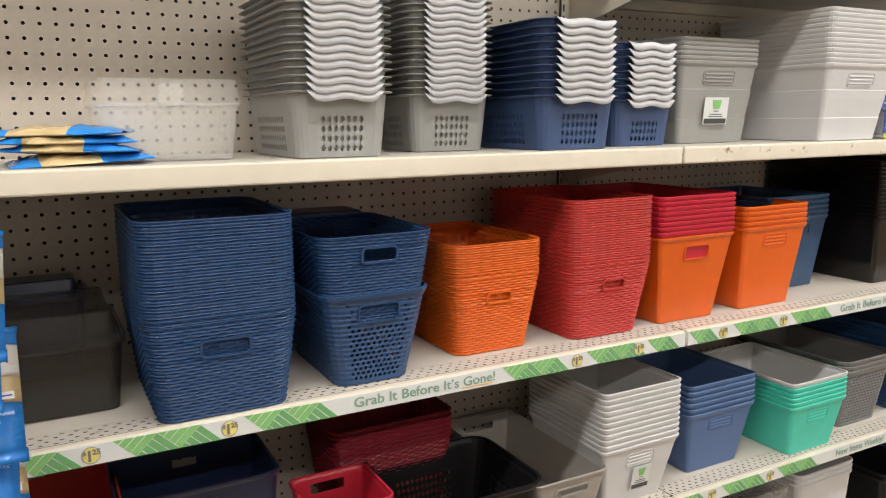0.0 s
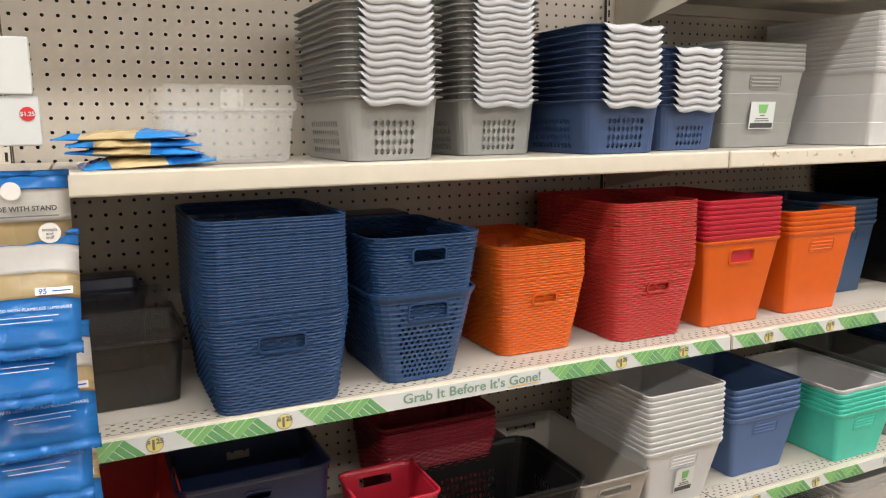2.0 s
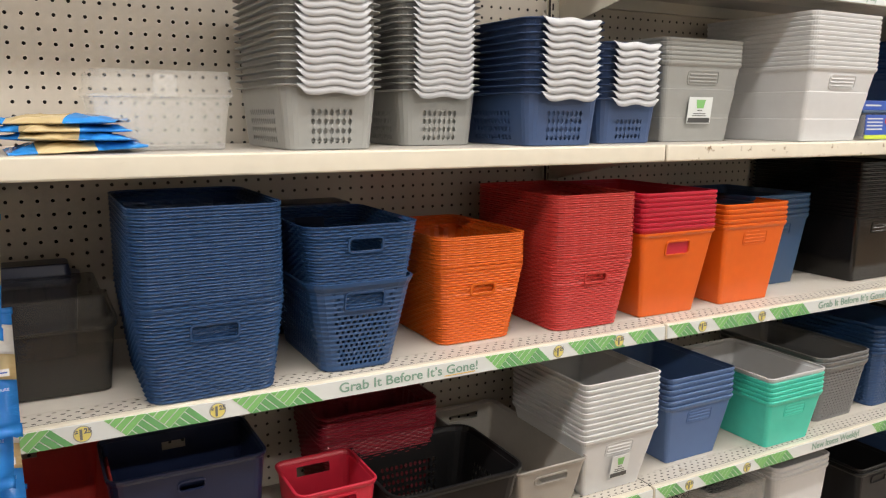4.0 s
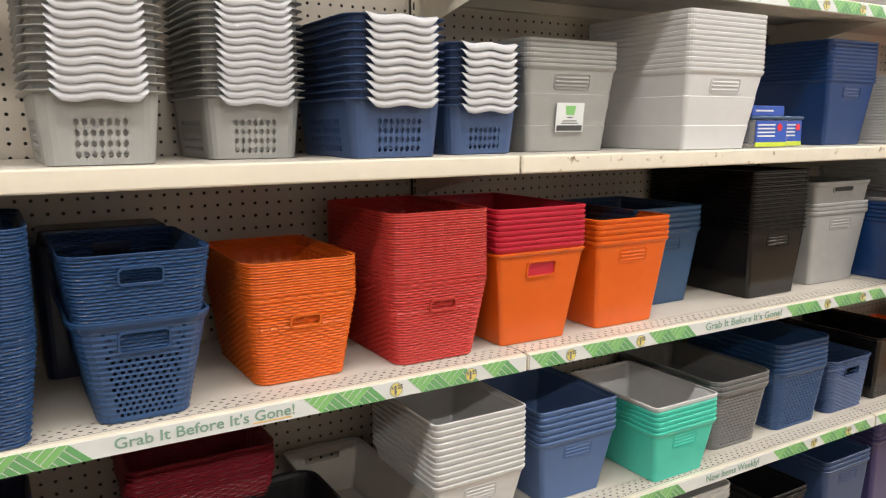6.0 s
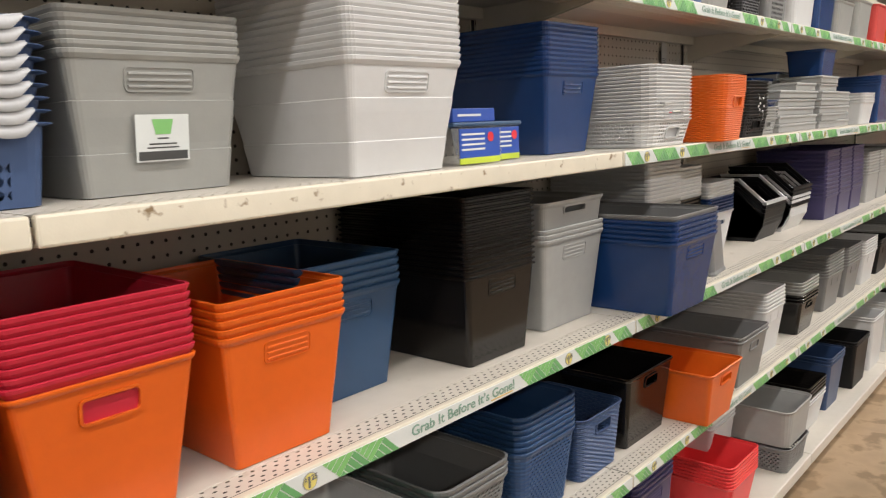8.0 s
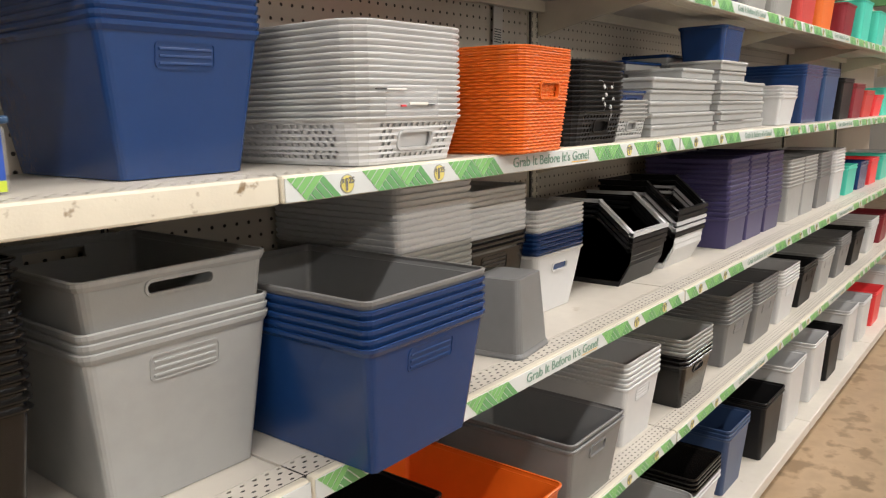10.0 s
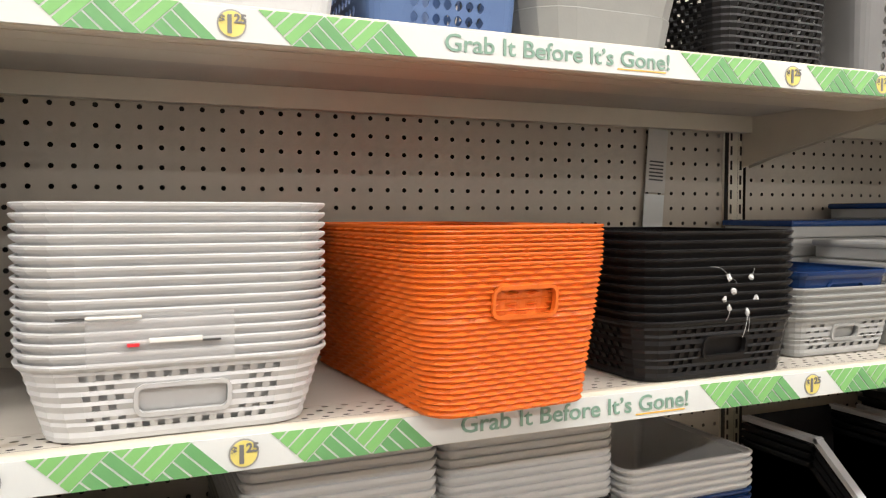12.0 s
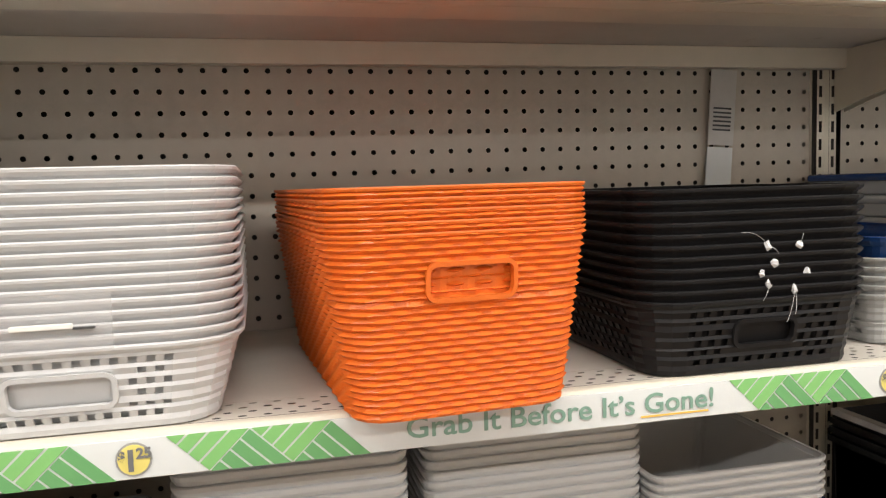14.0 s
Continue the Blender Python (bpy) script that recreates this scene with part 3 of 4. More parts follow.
stack(2.192, 2.35, 0.055, ZU, 0.052, 0.2, 0.01, 0.01, 0.02, "lattice", [(LGRAY, 5, "light gray")], 0.0090, "low woven basket", handle=(0.022, 0.022, 0.038), rim=0.006)
tub(2.196, 2.345, 0.055, ZU + 0.0665, 0.042, 0.2, 0.008, 0.01, 0.02, "smooth", ROYAL, "small navy plastic tray on a gray stack", handle=(0.03, 0.012, 0.026))


def shoebox(x, y, z, w, d, h, body, lid, label):
    th = empty("lidded_box", label, "box", "flat lidded boxes", pose(x, y, z))
    part("body", box_bm(0.004, w - 0.004, 0.004, d - 0.004, 0, h * 0.8, 0.003), body, th)
    part("lid", box_bm(0, w, 0, d, h * 0.62, h, 0.004), lid, th)


random.seed(4)
for sx, y, n, dark in ((2.385, 0.05, 5, 0), (2.61, 0.06, 6, 0), (2.86, 0.05, 7, 1), (3.12, 0.07, 5, 0)):
    for k in range(n):
        shoebox(sx + random.uniform(-0.008, 0.008), y + random.uniform(-0.006, 0.006), ZU + k * 0.0285, 0.235, 0.16, 0.028, LGRAY, LGRAY, "light gray flat lidded plastic box in a pile")
for sx, n in ((2.37, 6), (2.62, 7), (2.90, 8)):
    for k in range(n):
        last = k == n - 1
        shoebox(sx, 0.225, ZU + k * 0.0285, 0.24, 0.15, 0.028, LGRAY, ROYAL if last else LGRAY, "flat lidded plastic box in a rear pile" + (" with navy lid" if last else ""))
tub(2.92, 3.08, 0.07, ZU + 7 * 0.0285 + 0.001, 0.10, 0.12, 0.01, 0.01, 0.015, "smooth", ROYAL, "blue plastic tub on a pile of gray boxes")
stack(3.45, 3.62, 0.05, ZU, 0.10, 0.2, 0.015, 0.015, 0.015, "smooth", [(WHITE, 4, "white")], 0.012, "small storage bin")
stack(3.75, 3.98, 0.05, ZU, 0.18, 0.22, 0.02, 0.015, 0.015, "smooth", [(ROYAL, 4, "navy")], 0.012, "rectangular storage bin")
stack(4.06, 4.28, 0.05, ZU, 0.19, 0.22, 0.02, 0.015, 0.015, "smooth", [(BLUE, 3, "blue")], 0.012, "rectangular storage bin")
for x0, m, col, h in ((4.45, BLACK, "black", 0.17), (4.72, DRED, "brown-red", 0.15), (4.98, RED, "red", 0.12), (5.25, CORAL, "coral", 0.1), (5.52, TURQ, "turquoise", 0.14), (5.85, WHITE, "white", 0.12), (6.2, TURQ, "turquoise", 0.12)):
    stack(x0, x0 + 0.2, 0.06, ZU, h, 0.2, 0.015, 0.015, 0.015, "smooth", [(m, 2, col)], 0.012, "storage bin")


def lidded_bin(x0, x1, yf, z, h, depth, material, lidm, label, handlebar=False, lid_h=0.03, lidlabel="", taper=1.0):
    th = tub(x0, x1, yf, z, h, depth, 0.010, 0.010, 0.022, "smooth", material, label, "lidded_bin", "lidded bin", rim=0.006, out=0.003)
    w, d = x1 - x0 + 0.030, depth + 0.030
    bm = bmesh.new()
    levels = ((0.000, 0.0, -0.004), (0.0, 0.0, 0.008), (-0.004, 0.0, 0.010), (-0.014, 0.0, 0.012), (-0.018, 0.0, lid_h), (-0.022, 0.0, lid_h + 0.002))
    rings = []
    for off, dz in ((a * taper, c) for a, _, c in levels):
        rings.append([bm.verts.new((p[0] + p[2] * off, p[1] + p[3] * off, h + dz)) for p in loop(w, d, 0.026, 4, 4)])
    n = len(rings[0])
    for a in range(len(rings) - 1):
        for i in range(n):
            bm.faces.new((rings[a][i], rings[a][(i + 1) % n], rings[a + 1][(i + 1) % n], rings[a + 1][i]))
    bm.faces.new(rings[-1])
    part("lid", bm, lidm, th, lidlabel)
    for sy in ((-1,) if handlebar else ()):
        part("latch", box_bm(-0.018, 0.018, sy * (d / 2 + 0.002) - 0.002, sy * (d / 2 + 0.002) + 0.006, h - 0.006, h + lid_h - 0.004, 0.003), lidm, th)
    return th


lidded_bin(-1.052, -0.864, 0.105, ZU, 0.088, 0.20, CLEAR, CLEAR, "frosted clear plastic box with clear lid", True, lid_h=0.034, taper=0.3)


def flat_packet(x, y, z, yaw, w=0.185, d=0.125):
    th = empty("packet", "blue and tan film packet lying flat on the shelf", "packet", "flat film packets", pose(x, y, z + 0.002, random.uniform(-3, 3), random.uniform(-3, 3), yaw))
    for nm, a, b, m, lab in (("left_film", -0.5, -0.30, BAGBLUE, "blue film end"), ("middle_film", -0.30, 0.12, BAGTAN, "tan printed middle"), ("right_film", 0.12, 0.5, BAGBLUE, "blue film end")):
        bm = bmesh.new()
        nx, ny = 8, 8
        up, dn = [], []
        for i in range(nx + 1):
            u = a + (b - a) * i / nx
            row, low = [], []
            for j in range(ny + 1):
                v = j / ny - 0.5
                puff = 0.011 * max(0, 1 - abs(u * 2) ** 3) * max(0, 1 - abs(v * 2) ** 3)
                crk = 0.005 * noise.noise((u * 9, v * 7, yaw))
                row.append(bm.verts.new((u * w, v * d * (1 + 0.04 * math.sin(u * 21)), 0.006 + puff + crk)))
                low.append(bm.verts.new((u * w, v * d * (1 + 0.04 * math.sin(u * 21)), 0.004 - puff * 0.3)))
            up.append(row)
            dn.append(low)
        for i in range(nx):
            for j in range(ny):
                bm.faces.new((up[i][j], up[i + 1][j], up[i + 1][j + 1], up[i][j + 1]))
                bm.faces.new((dn[i][j + 1], dn[i + 1][j + 1], dn[i + 1][j], dn[i][j]))
        for i in range(nx):
            for j in (0, ny):
                bm.faces.new((up[i][j], dn[i][j], dn[i + 1][j], up[i + 1][j]))
        part(nm, bm, m, th, lab, True)


for k, yw in enumerate((4, -12, -3, -16)):
    flat_packet(-1.088 - 0.007 * k, 0.11 + 0.006 * k, ZU + 0.0125 * k, yw)


def food_box(x0, x1, yf, z, h, d):
    th = empty("clear_container", "clear plastic container with blue printed sleeve and lid", "container", "printed containers", pose((x0 + x1) / 2, yf, z))
    w = x1 - x0
    part("body", box_bm(-w / 2, w / 2, 0, d, 0, h, 0.006), CLEAR, th)
    part("lid", box_bm(-w / 2 - 0.003, w / 2 + 0.003, -0.003, d + 0.003, h, h + 0.008, 0.003), TEALB, th, "blue lid")
    part("sleeve", box_bm(-w * 0.40, w * 0.42, -0.002, -0.0005, h * 0.18, h * 0.95), BLUEINK, th, "blue printed sleeve")
    part("sleeve_base", box_bm(-w * 0.40, w * 0.42, -0.0025, -0.0005, h * 0.04, h * 0.2), LIMEINK, th, "yellow-green band")
    part("badge", disc_bm(w * 0.22, -0.003, h * 0.72, h * 0.13), REDINK, th, "red round badge")
    for k in range(4):
        part("print_bar", box_bm(-w * 0.36, w * 0.1, -0.0026, -0.0019, h * (0.78 - k * 0.13), h * (0.83 - k * 0.13)), PAPER, th)


food_box(0.715, 0.855, 0.055, ZU, 0.068, 0.11)
food_box(0.880, 0.960, 0.09, ZU, 0.068, 0.10)
th = empty("blue_carton", "small blue printed carton lying on a container", "carton", m=pose(0.785, 0.065, ZU + 0.0765))
part("box", box_bm(-0.058, 0.062, 0, 0.08, 0, 0.024, 0.0015), BLUEINK, th)
part("print_bar", box_bm(-0.045, 0.02, -0.0006, 0.0, 0.010, 0.014), PAPER, th)

# card tag on the pegboard, price tape and scraps on the baskets
th = empty("hanging_tag", "gray card strip with printed barcode on the pegboard", "tag", m=pose(2.24, 0.392, 1.395, 0, 3.5, 0))
part("card", box_bm(-0.02, 0.02, 0, 0.0015, 0.055, 0.16), TAGCARD, th)
part("card_foot", box_bm(-0.021, 0.019, -0.0008, 0.001, -0.04, 0.052), PAPER, th, "pale lower flap")
for k in range(6):
    part("print_bar", box_bm(-0.014, 0.014, -0.0006, 0, 0.075 + k * 0.006, 0.0775 + k * 0.006), INK, th)
th = empty("tape_scrap", "torn clear tape and paper on the white stack", "tape", m=pose(1.45, -0.0085, 1.30))
part("tape", box_bm(-0.055, 0.055, -0.0006, 0, -0.002, 0.038), TAPE, th)
part("paper_scrap", box_bm(-0.010, 0.03, -0.0036, -0.0008, 0.0145, 0.0185, 0.0008), BAGWHITE, th)
part("red_mark", box_bm(-0.026, -0.017, -0.0036, -0.0008, 0.0125, 0.0150), REDINK, th)
part("dark_mark", box_bm(0.03, 0.044, -0.0036, -0.0008, 0.014, 0.0155), INK, th)
part("dark_mark", box_bm(-0.075, -0.055, -0.0036, -0.0008, 0.035, 0.0365), INK, th)
part("paper_scrap", box_bm(-0.055, -0.015, -0.0036, -0.0008, 0.0345, 0.0370, 0.0008), BAGWHITE, th)
random.seed(9)
for dx, z in ((-0.014, 1.346), (0.017, 1.346), (-0.007, 1.331), (-0.019, 1.323), (0.025, 1.323), (-0.013, 1.313), (0.012, 1.308)):
    bm = bmesh.new()
    bmesh.ops.create_icosphere(bm, subdivisions=1, radius=0.0031, matrix=Matrix.Translation((2.036 + dx, -0.0105, z)) @ Matrix.Diagonal((1, 0.7, 1.3, 1)))
    for v in bm.verts:
        v.co += Vector([random.uniform(-0.0012, 0.0012) for _ in range(3)])
    tagged(part("glue_blob", bm, WHITE), "small white glue blob on the black baskets", "glue blob", "glue blobs")

for dx, z, sx, sz in ((-0.014, 1.346, -0.026, 0.012), (-0.014, 1.346, 0.010, -0.007), (0.017, 1.346, 0.003, 0.008), (-0.013, 1.313, -0.006, -0.014), (0.012, 1.308, -0.007, -0.028), (0.012, 1.308, 0.001, -0.022)):
    cu = bpy.data.curves.new("glue_thread", "CURVE")
    cu.dimensions, cu.bevel_depth, cu.bevel_resolution = "3D", 0.00022, 1
    sp = cu.splines.new("POLY")
    sp.points.add(8)
    for i, q in enumerate(sp.points):
        u = i / 8
        q.co = (2.036 + dx + sx * u, -0.0118 - 0.002 * math.sin(u * 3.1), z + sz * u + 0.004 * math.sin(u * 3.1) * (1 if sz > 0 else 0.2), 1)
    ob = new("thread_curve", cu)
    bpy.context.view_layer.update()
    me = bpy.data.meshes.new_from_object(ob.evaluated_get(bpy.context.evaluated_depsgraph_get()))
    bpy.data.objects.remove(ob)
    me.materials.clear()
    tagged(obj("glue_thread", me, WHITE), "thin white glue thread on the black baskets", "glue thread", "glue threads")

# ---- middle shelf ----
lidded_bin(-1.315, -1.062, 0.088, ZM, 0.108, 0.22, SMOKE, SMOKE, "smoked clear plastic box with lid on the shelf", lid_h=0.042)
lidded_bin(-1.30, -1.10, 0.30, ZM, 0.138, 0.07, MIDNIGHT, MIDNIGHT, "navy lidded plastic box behind the smoked box")
stack(-1.020, -0.830, -0.018, ZM, 0.150, 0.26, 0.018, 0.022, 0.035, "wicker", [(BLUE, 17, "dark blue")], 0.0093, WB, handle=(0.034, 0.098, 0.122), rim=0.003, out=0.0008)
tub(-0.742, -0.612, 0.005, ZM, 0.160, 0.24, 0.030, 0.030, 0.035, "lattice", BLUE, "dark blue lattice plastic basket on the shelf", "basket", "basket", handle=(0.034, 0.112, 0.140), rim=0.014)
tub(-0.758, -0.598, -0.012, ZM + 0.105, 0.150, 0.25, 0.022, 0.022, 0.035, "wicker", BLUE, "dark blue wicker-pattern basket set in a lattice basket", "basket", "basket", handle=(0.030, 0.106, 0.128), rim=0.003, out=0.0008)
lidded_bin(-0.79, -0.58, 0.27, ZM, 0.225, 0.10, MIDNIGHT, MIDNIGHT, "navy lidded plastic box behind the baskets")
stack(-0.495, -0.338, 0.052, ZM, 0.150, 0.24, 0.020, 0.028, 0.03, "wicker", [(ORANGE, 8, "orange")], 0.0088, WB, handle=(0.026, 0.100, 0.118), rim=0.003, out=0.0008)
stack(-0.246, -0.082, 0.030, ZM, 0.150, 0.26, 0.022, 0.026, 0.03, "wicker", [(RED, 15, "red")], 0.0092, WB, handle=(0.026, 0.100, 0.118), rim=0.003, out=0.0008)
OB = "tapered storage bin"
tub(-0.016, 0.140, 0.037, ZM, 0.188, 0.27, 0.028, 0.026, 0.010, "smooth", ORANGE2, "orange tapered storage bin with red bins nested inside", handle=(0.032, 0.138, 0.166), rim=0.008)
for k in range(8):
    tub(-0.016, 0.140, 0.037, ZM + 0.012 + 0.0104 * k, 0.188, 0.27, 0.028, 0.026, 0.010, "smooth", CRIMSON, "crimson tapered storage bin nested in a stack", group="crimson bins", rim=0.010)
stack(0.231, 0.392, 0.042, ZM, 0.190, 0.27, 0.022, 0.024, 0.010, "smooth", [(ORANGE2, 5, "orange")], 0.0115, OB, grip="ridges", rim=0.011)
stack(0.430, 0.606, 0.135, ZM, 0.185, 0.24, 0.022, 0.02, 0.012, "smooth", [(TEALB, 5, "dark teal blue")], 0.0130, "storage bin", grip="ridges", rim=0.012)
stack(0.741, 0.918, 0.058, ZM, 0.172, 0.31, 0.016, 0.014, 0.010, "smooth", [(SMOKEBLK, 15, "glossy black")], 0.0104, "storage bin", grip="ridges", rim=0.005, out=0.0055)
stack(1.020, 1.214, 0.082, ZM, 0.200, 0.27, 0.024, 0.02, 0.012, "smooth", [(LGRAY, 3, "light gray")], 0.0110, "storage bin", grip="ridges", rim=0.012)
tub(1.020, 1.214, 0.082, ZM + 0.078, 0.200, 0.27, 0.024, 0.02, 0.012, "smooth", LGRAY, "light gray storage bin set loosely in a stack", handle=(0.04, 0.172, 0.186), rim=0.012)
stack(1.269, 1.458, -0.084, ZM, 0.172, 0.32, 0.024, 0.022, 0.012, "smooth", [(ROYAL, 5, "glossy navy"), (DGRAY, 1, "dark gray")], 0.0115, "storage bin", grip="ridges", rim=0.011)
stack(1.545, 1.705, 0.115, ZM, 0.178, 0.26, 0.020, 0.02, 0.012, "smooth", [(GRAY, 5, "gray"), (WHITE, 10, "white")], 0.0105, "storage bin", grip="ridges", rim=0.0105)
stack(1.775, 1.965, 0.165, ZM, 0.178, 0.20, 0.020, 0.02, 0.012, "smooth", [(SMOKEBLK, 3, "dark smoked"), (WHITE, 9, "white")], 0.0105, "storage bin", grip="ridges", rim=0.0105)
th = empty("upturned_bin", "small gray plastic bin standing upside down", "bin", m=pose(1.80, 0.07, ZM + 0.145, 180, 0, 8))
for nm, me in zip(("body", "rim"), tub_mesh(0.105, 0.09, 0.13, 0.11, 0.145, 0.014)):
    obj(nm, me, DGRAY, th)
stack(2.020, 2.172, 0.145, ZM, 0.137, 0.2, 0.028, 0.02, 0.014, "smooth", [(WHITE, 1, "white"), (ROYAL, 5, "navy"), (WHITE, 5, "white")], 0.0098, "narrow storage bin", handle=(0.026, 0.094, 0.110), rim=0.008)


def hopper(x0, x1, yf, z, h, d, material, trim, label):
    """Open-front stacking hopper with a sloped cut-out edge."""
    th = empty("hopper_bin", label, "hopper bin", "stacking hopper bins", pose((x0 + x1) / 2, yf, z))
    w = (x1 - x0) / 2
    prof = [(0.03, 0), (d, 0), (d + 0.01, h), (0.09, h), (0.0, h * 0.55), (0.0, h * 0.32)]
    bm = bmesh.new()
    for s in (-1, 1):
        vs = [bm.verts.new((s * w, y, zz)) for y, zz in prof]
        vi = [bm.verts.new((s * (w - 0.003), y, zz)) for y, zz in prof]
        bm.faces.new(vs)
        bm.faces.new(vi)
        for k in range(6):
            bm.faces.new((vs[k], vs[(k + 1) % 6], vi[(k + 1) % 6], vi[k]))
    for (ya, za), (yb, zb) in ((prof[5], prof[0]), (prof[0], prof[1]), (prof[1], prof[2]), (prof[4], prof[5])):
        for e in (0, 0.003):
            vs = [bm.verts.new((sx * (w - 0.001), y + e, zz + e)) for sx, y, zz in ((-1, ya, za), (1, ya, za), (1, yb, zb), (-1, yb, zb))]
            bm.faces.new(vs)
    part("body", bm, material, th)
    bm = bmesh.new()
    path = [(d + 0.01, h), (0.09, h), (0.0, h * 0.55)]
    for s in (-1, 1):
        for (ya, za), (yb, zb) in zip(path, path[1:]):
            L = math.hypot(yb - ya, zb - za)
            mm = Matrix.Translation((s * w, (ya + yb) / 2, (za + zb) / 2)) @ Matrix.Rotation(math.atan2(zb - za, yb - ya), 4, "X") @ Matrix.Diagonal((0.014, L + 0.008, 0.008, 1))
            bmesh.ops.create_cube(bm, size=1, matrix=mm)
    bmesh.ops.create_cube(bm, size=1, matrix=Matrix.Translation((0, 0.0, h * 0.55)) @ Matrix.Diagonal((2 * w + 0.014, 0.014, 0.010, 1)))
    part("rim", bm, trim, th, "rolled rim")


for k in range(4):
    hopper(2.375, 2.575, 0.09 - 0.002 * k, ZM + 0.013 * k, 0.175, 0.22, BLACK, LITLIP_RIMW if k == 3 else BLACK, "black stacking hopper bin" + (" with white rim" if k == 3 else ""))
for k in range(5):
    hopper(2.64, 2.85, 0.085 - 0.002 * k, ZM + 0.016 * k, 0.175, 0.22, WHITE if k < 3 else BLACK, LITLIP_RIMW if k in (1, 2) else BLACK, "white stacking hopper bin in a pile" if k < 3 else "black stacking hopper bin in a pile")
for k, x0 in enumerate((3.02, 3.22, 3.42)):
    stack(x0, x0 + 0.17, 0.07, ZM, 0.10, 0.26, 0.008, 0.008, 0.008, "smooth", [(PURPLE, 12, "dark purple")], 0.0165, "flat storage tray", rim=0.012)
for x0, m, col in ((3.70, LGRAY, "light gray"), (3.92, LGRAY, "light gray"), (4.18, DGRAY, "dark gray"), (4.45, WHITE, "white")):
    stack(x0, x0 + 0.19, 0.07, ZM, 0.14, 0.24, 0.01, 0.01, 0.01, "smooth", [(m, 8, col)], 0.014, "storage tray", rim=0.010)
for x0, m, col in ((4.75, TURQ, "turquoise"), (5.05, ROYAL, "blue"), (5.35, CORAL, "coral"), (5.7, TURQ, "turquoise"), (6.1, WHITE, "white")):
    stack(x0, x0 + 0.2, 0.07, ZM, 0.13, 0.24, 0.01, 0.01, 0.01, "smooth", [(m, 2, col)], 0.014, "storage tray", rim=0.010)

# ---- lower shelf ----
tub(-1.32, -1.10, 0.02, ZL, 0.215, 0.28, 0.025, 0.02, 0.02, "smooth", RED, "red plastic bin under the shelf", handle=(0.03, 0.19, 0.215))
stack(-1.065, -0.855, 0.045, ZL, 0.245, 0.15, 0.018, 0.015, 0.02, "smooth", [(MIDNIGHT, 1, "midnight blue")], 0.0140, "oblong bin", handle=(0.02, 0.205, 0.22))
stack(-0.670, -0.445, 0.205, ZL, 0.16, 0.15, 0.018, 0.015, 0.02, "wicker", [(DRED, 6, "dark red")], 0.0105, WB, rim=0.006)
tub(-0.790, -0.678, -0.015, ZL, 0.185, 0.10, 0.014, 0.02, 0.016, "smooth", CRIMSON, "crimson plastic bin with a grip hole", handle=(0.028, 0.150, 0.168))
tub(-0.605, -0.385, -0.02, ZL, 0.140, 0.20, 0.028, 0.02, 0.035, "dots", BLACK, "black plastic basket with round pierced holes", "basket", "basket", rim=0.014, out=0.006)
tub(-0.335, -0.205, 0.01, ZL, 0.110, 0.33, 0.022, 0.02, 0.012, "smooth", TAUPE, "taupe gray open plastic bin with slot handle", handle=(0.04, 0.072, 0.088), rim=0.008)
stack(-0.165, -0.012, 0.022, ZL, 0.140, 0.21, 0.026, 0.028, 0.010, "smooth", [(WHITE, 11, "white")], 0.0122, "square storage bin", grip="ridges", rim=0.012)
sticker(-0.085, 0.0065, ZL + 0.035, 0.048, 0.055, tilt=11)
stack(0.106, 0.264, 0.055, ZL, 0.150, 0.23, 0.026, 0.024, 0.012, "smooth", [(STEEL, 6, "steel blue")], 0.0135, "square storage bin", grip="ridges", rim=0.012)
stack(0.385, 0.540, 0.005, ZL, 0.128, 0.25, 0.022, 0.02, 0.012, "smooth", [(TURQ, 5, "turquoise"), (WHITE, 1, "white")], 0.0118, "square storage bin", grip="ridges", rim=0.012)
stack(0.632, 0.798, 0.052, ZL, 0.160, 0.30, 0.020, 0.024, 0.03, "lattice", [(DGRAY, 3, "dark gray")], 0.0130, "lattice basket", rim=0.014, out=0.005)
stack(0.875, 1.050, 0.052, ZL, 0.165, 0.28, 0.020, 0.02, 0.03, "lattice", [(BLUE, 7, "dark blue")], 0.0125, "lattice basket", rim=0.012, out=0.004)
tub(1.108, 1.270, 0.052, ZL, 0.155, 0.20, 0.014, 0.014, 0.025, "wicker", SLATE, "small slate blue ribbed basket with grip hole", "basket", "basket", handle=(0.03, 0.105, 0.130), rim=0.006)
tub(1.330, 1.535, 0.058, ZL, 0.190, 0.31, 0.018, 0.02, 0.012, "smooth", SMOKEBLK, "large glossy black open bin", handle=(0.035, 0.145, 0.17))
tub(1.580, 1.742, -0.045, ZL, 0.150, 0.33, 0.026, 0.022, 0.012, "smooth", ORANGE2, "orange open bin overhanging the shelf edge", handle=(0.03, 0.105, 0.128))
stack(1.910, 2.100, 0.0, ZL, 0.150, 0.32, 0.022, 0.02, 0.012, "smooth", [(DGRAY, 2, "dark gray")], 0.0130, "open storage bin", handle=(0.035, 0.105, 0.128))
stack(2.26, 2.42, 0.05, ZL, 0.16, 0.28, 0.02, 0.02, 0.012, "smooth", [(WHITE, 6, "white")], 0.0125, "square storage bin", grip="ridges")
stack(2.58, 2.75, 0.03, ZL, 0.13, 0.26, 0.02, 0.02, 0.015, "smooth", [(SMOKEBLK, 3, "dark smoked"), (GRAY, 4, "gray")], 0.012, "storage bin", handle=(0.03, 0.095, 0.112))
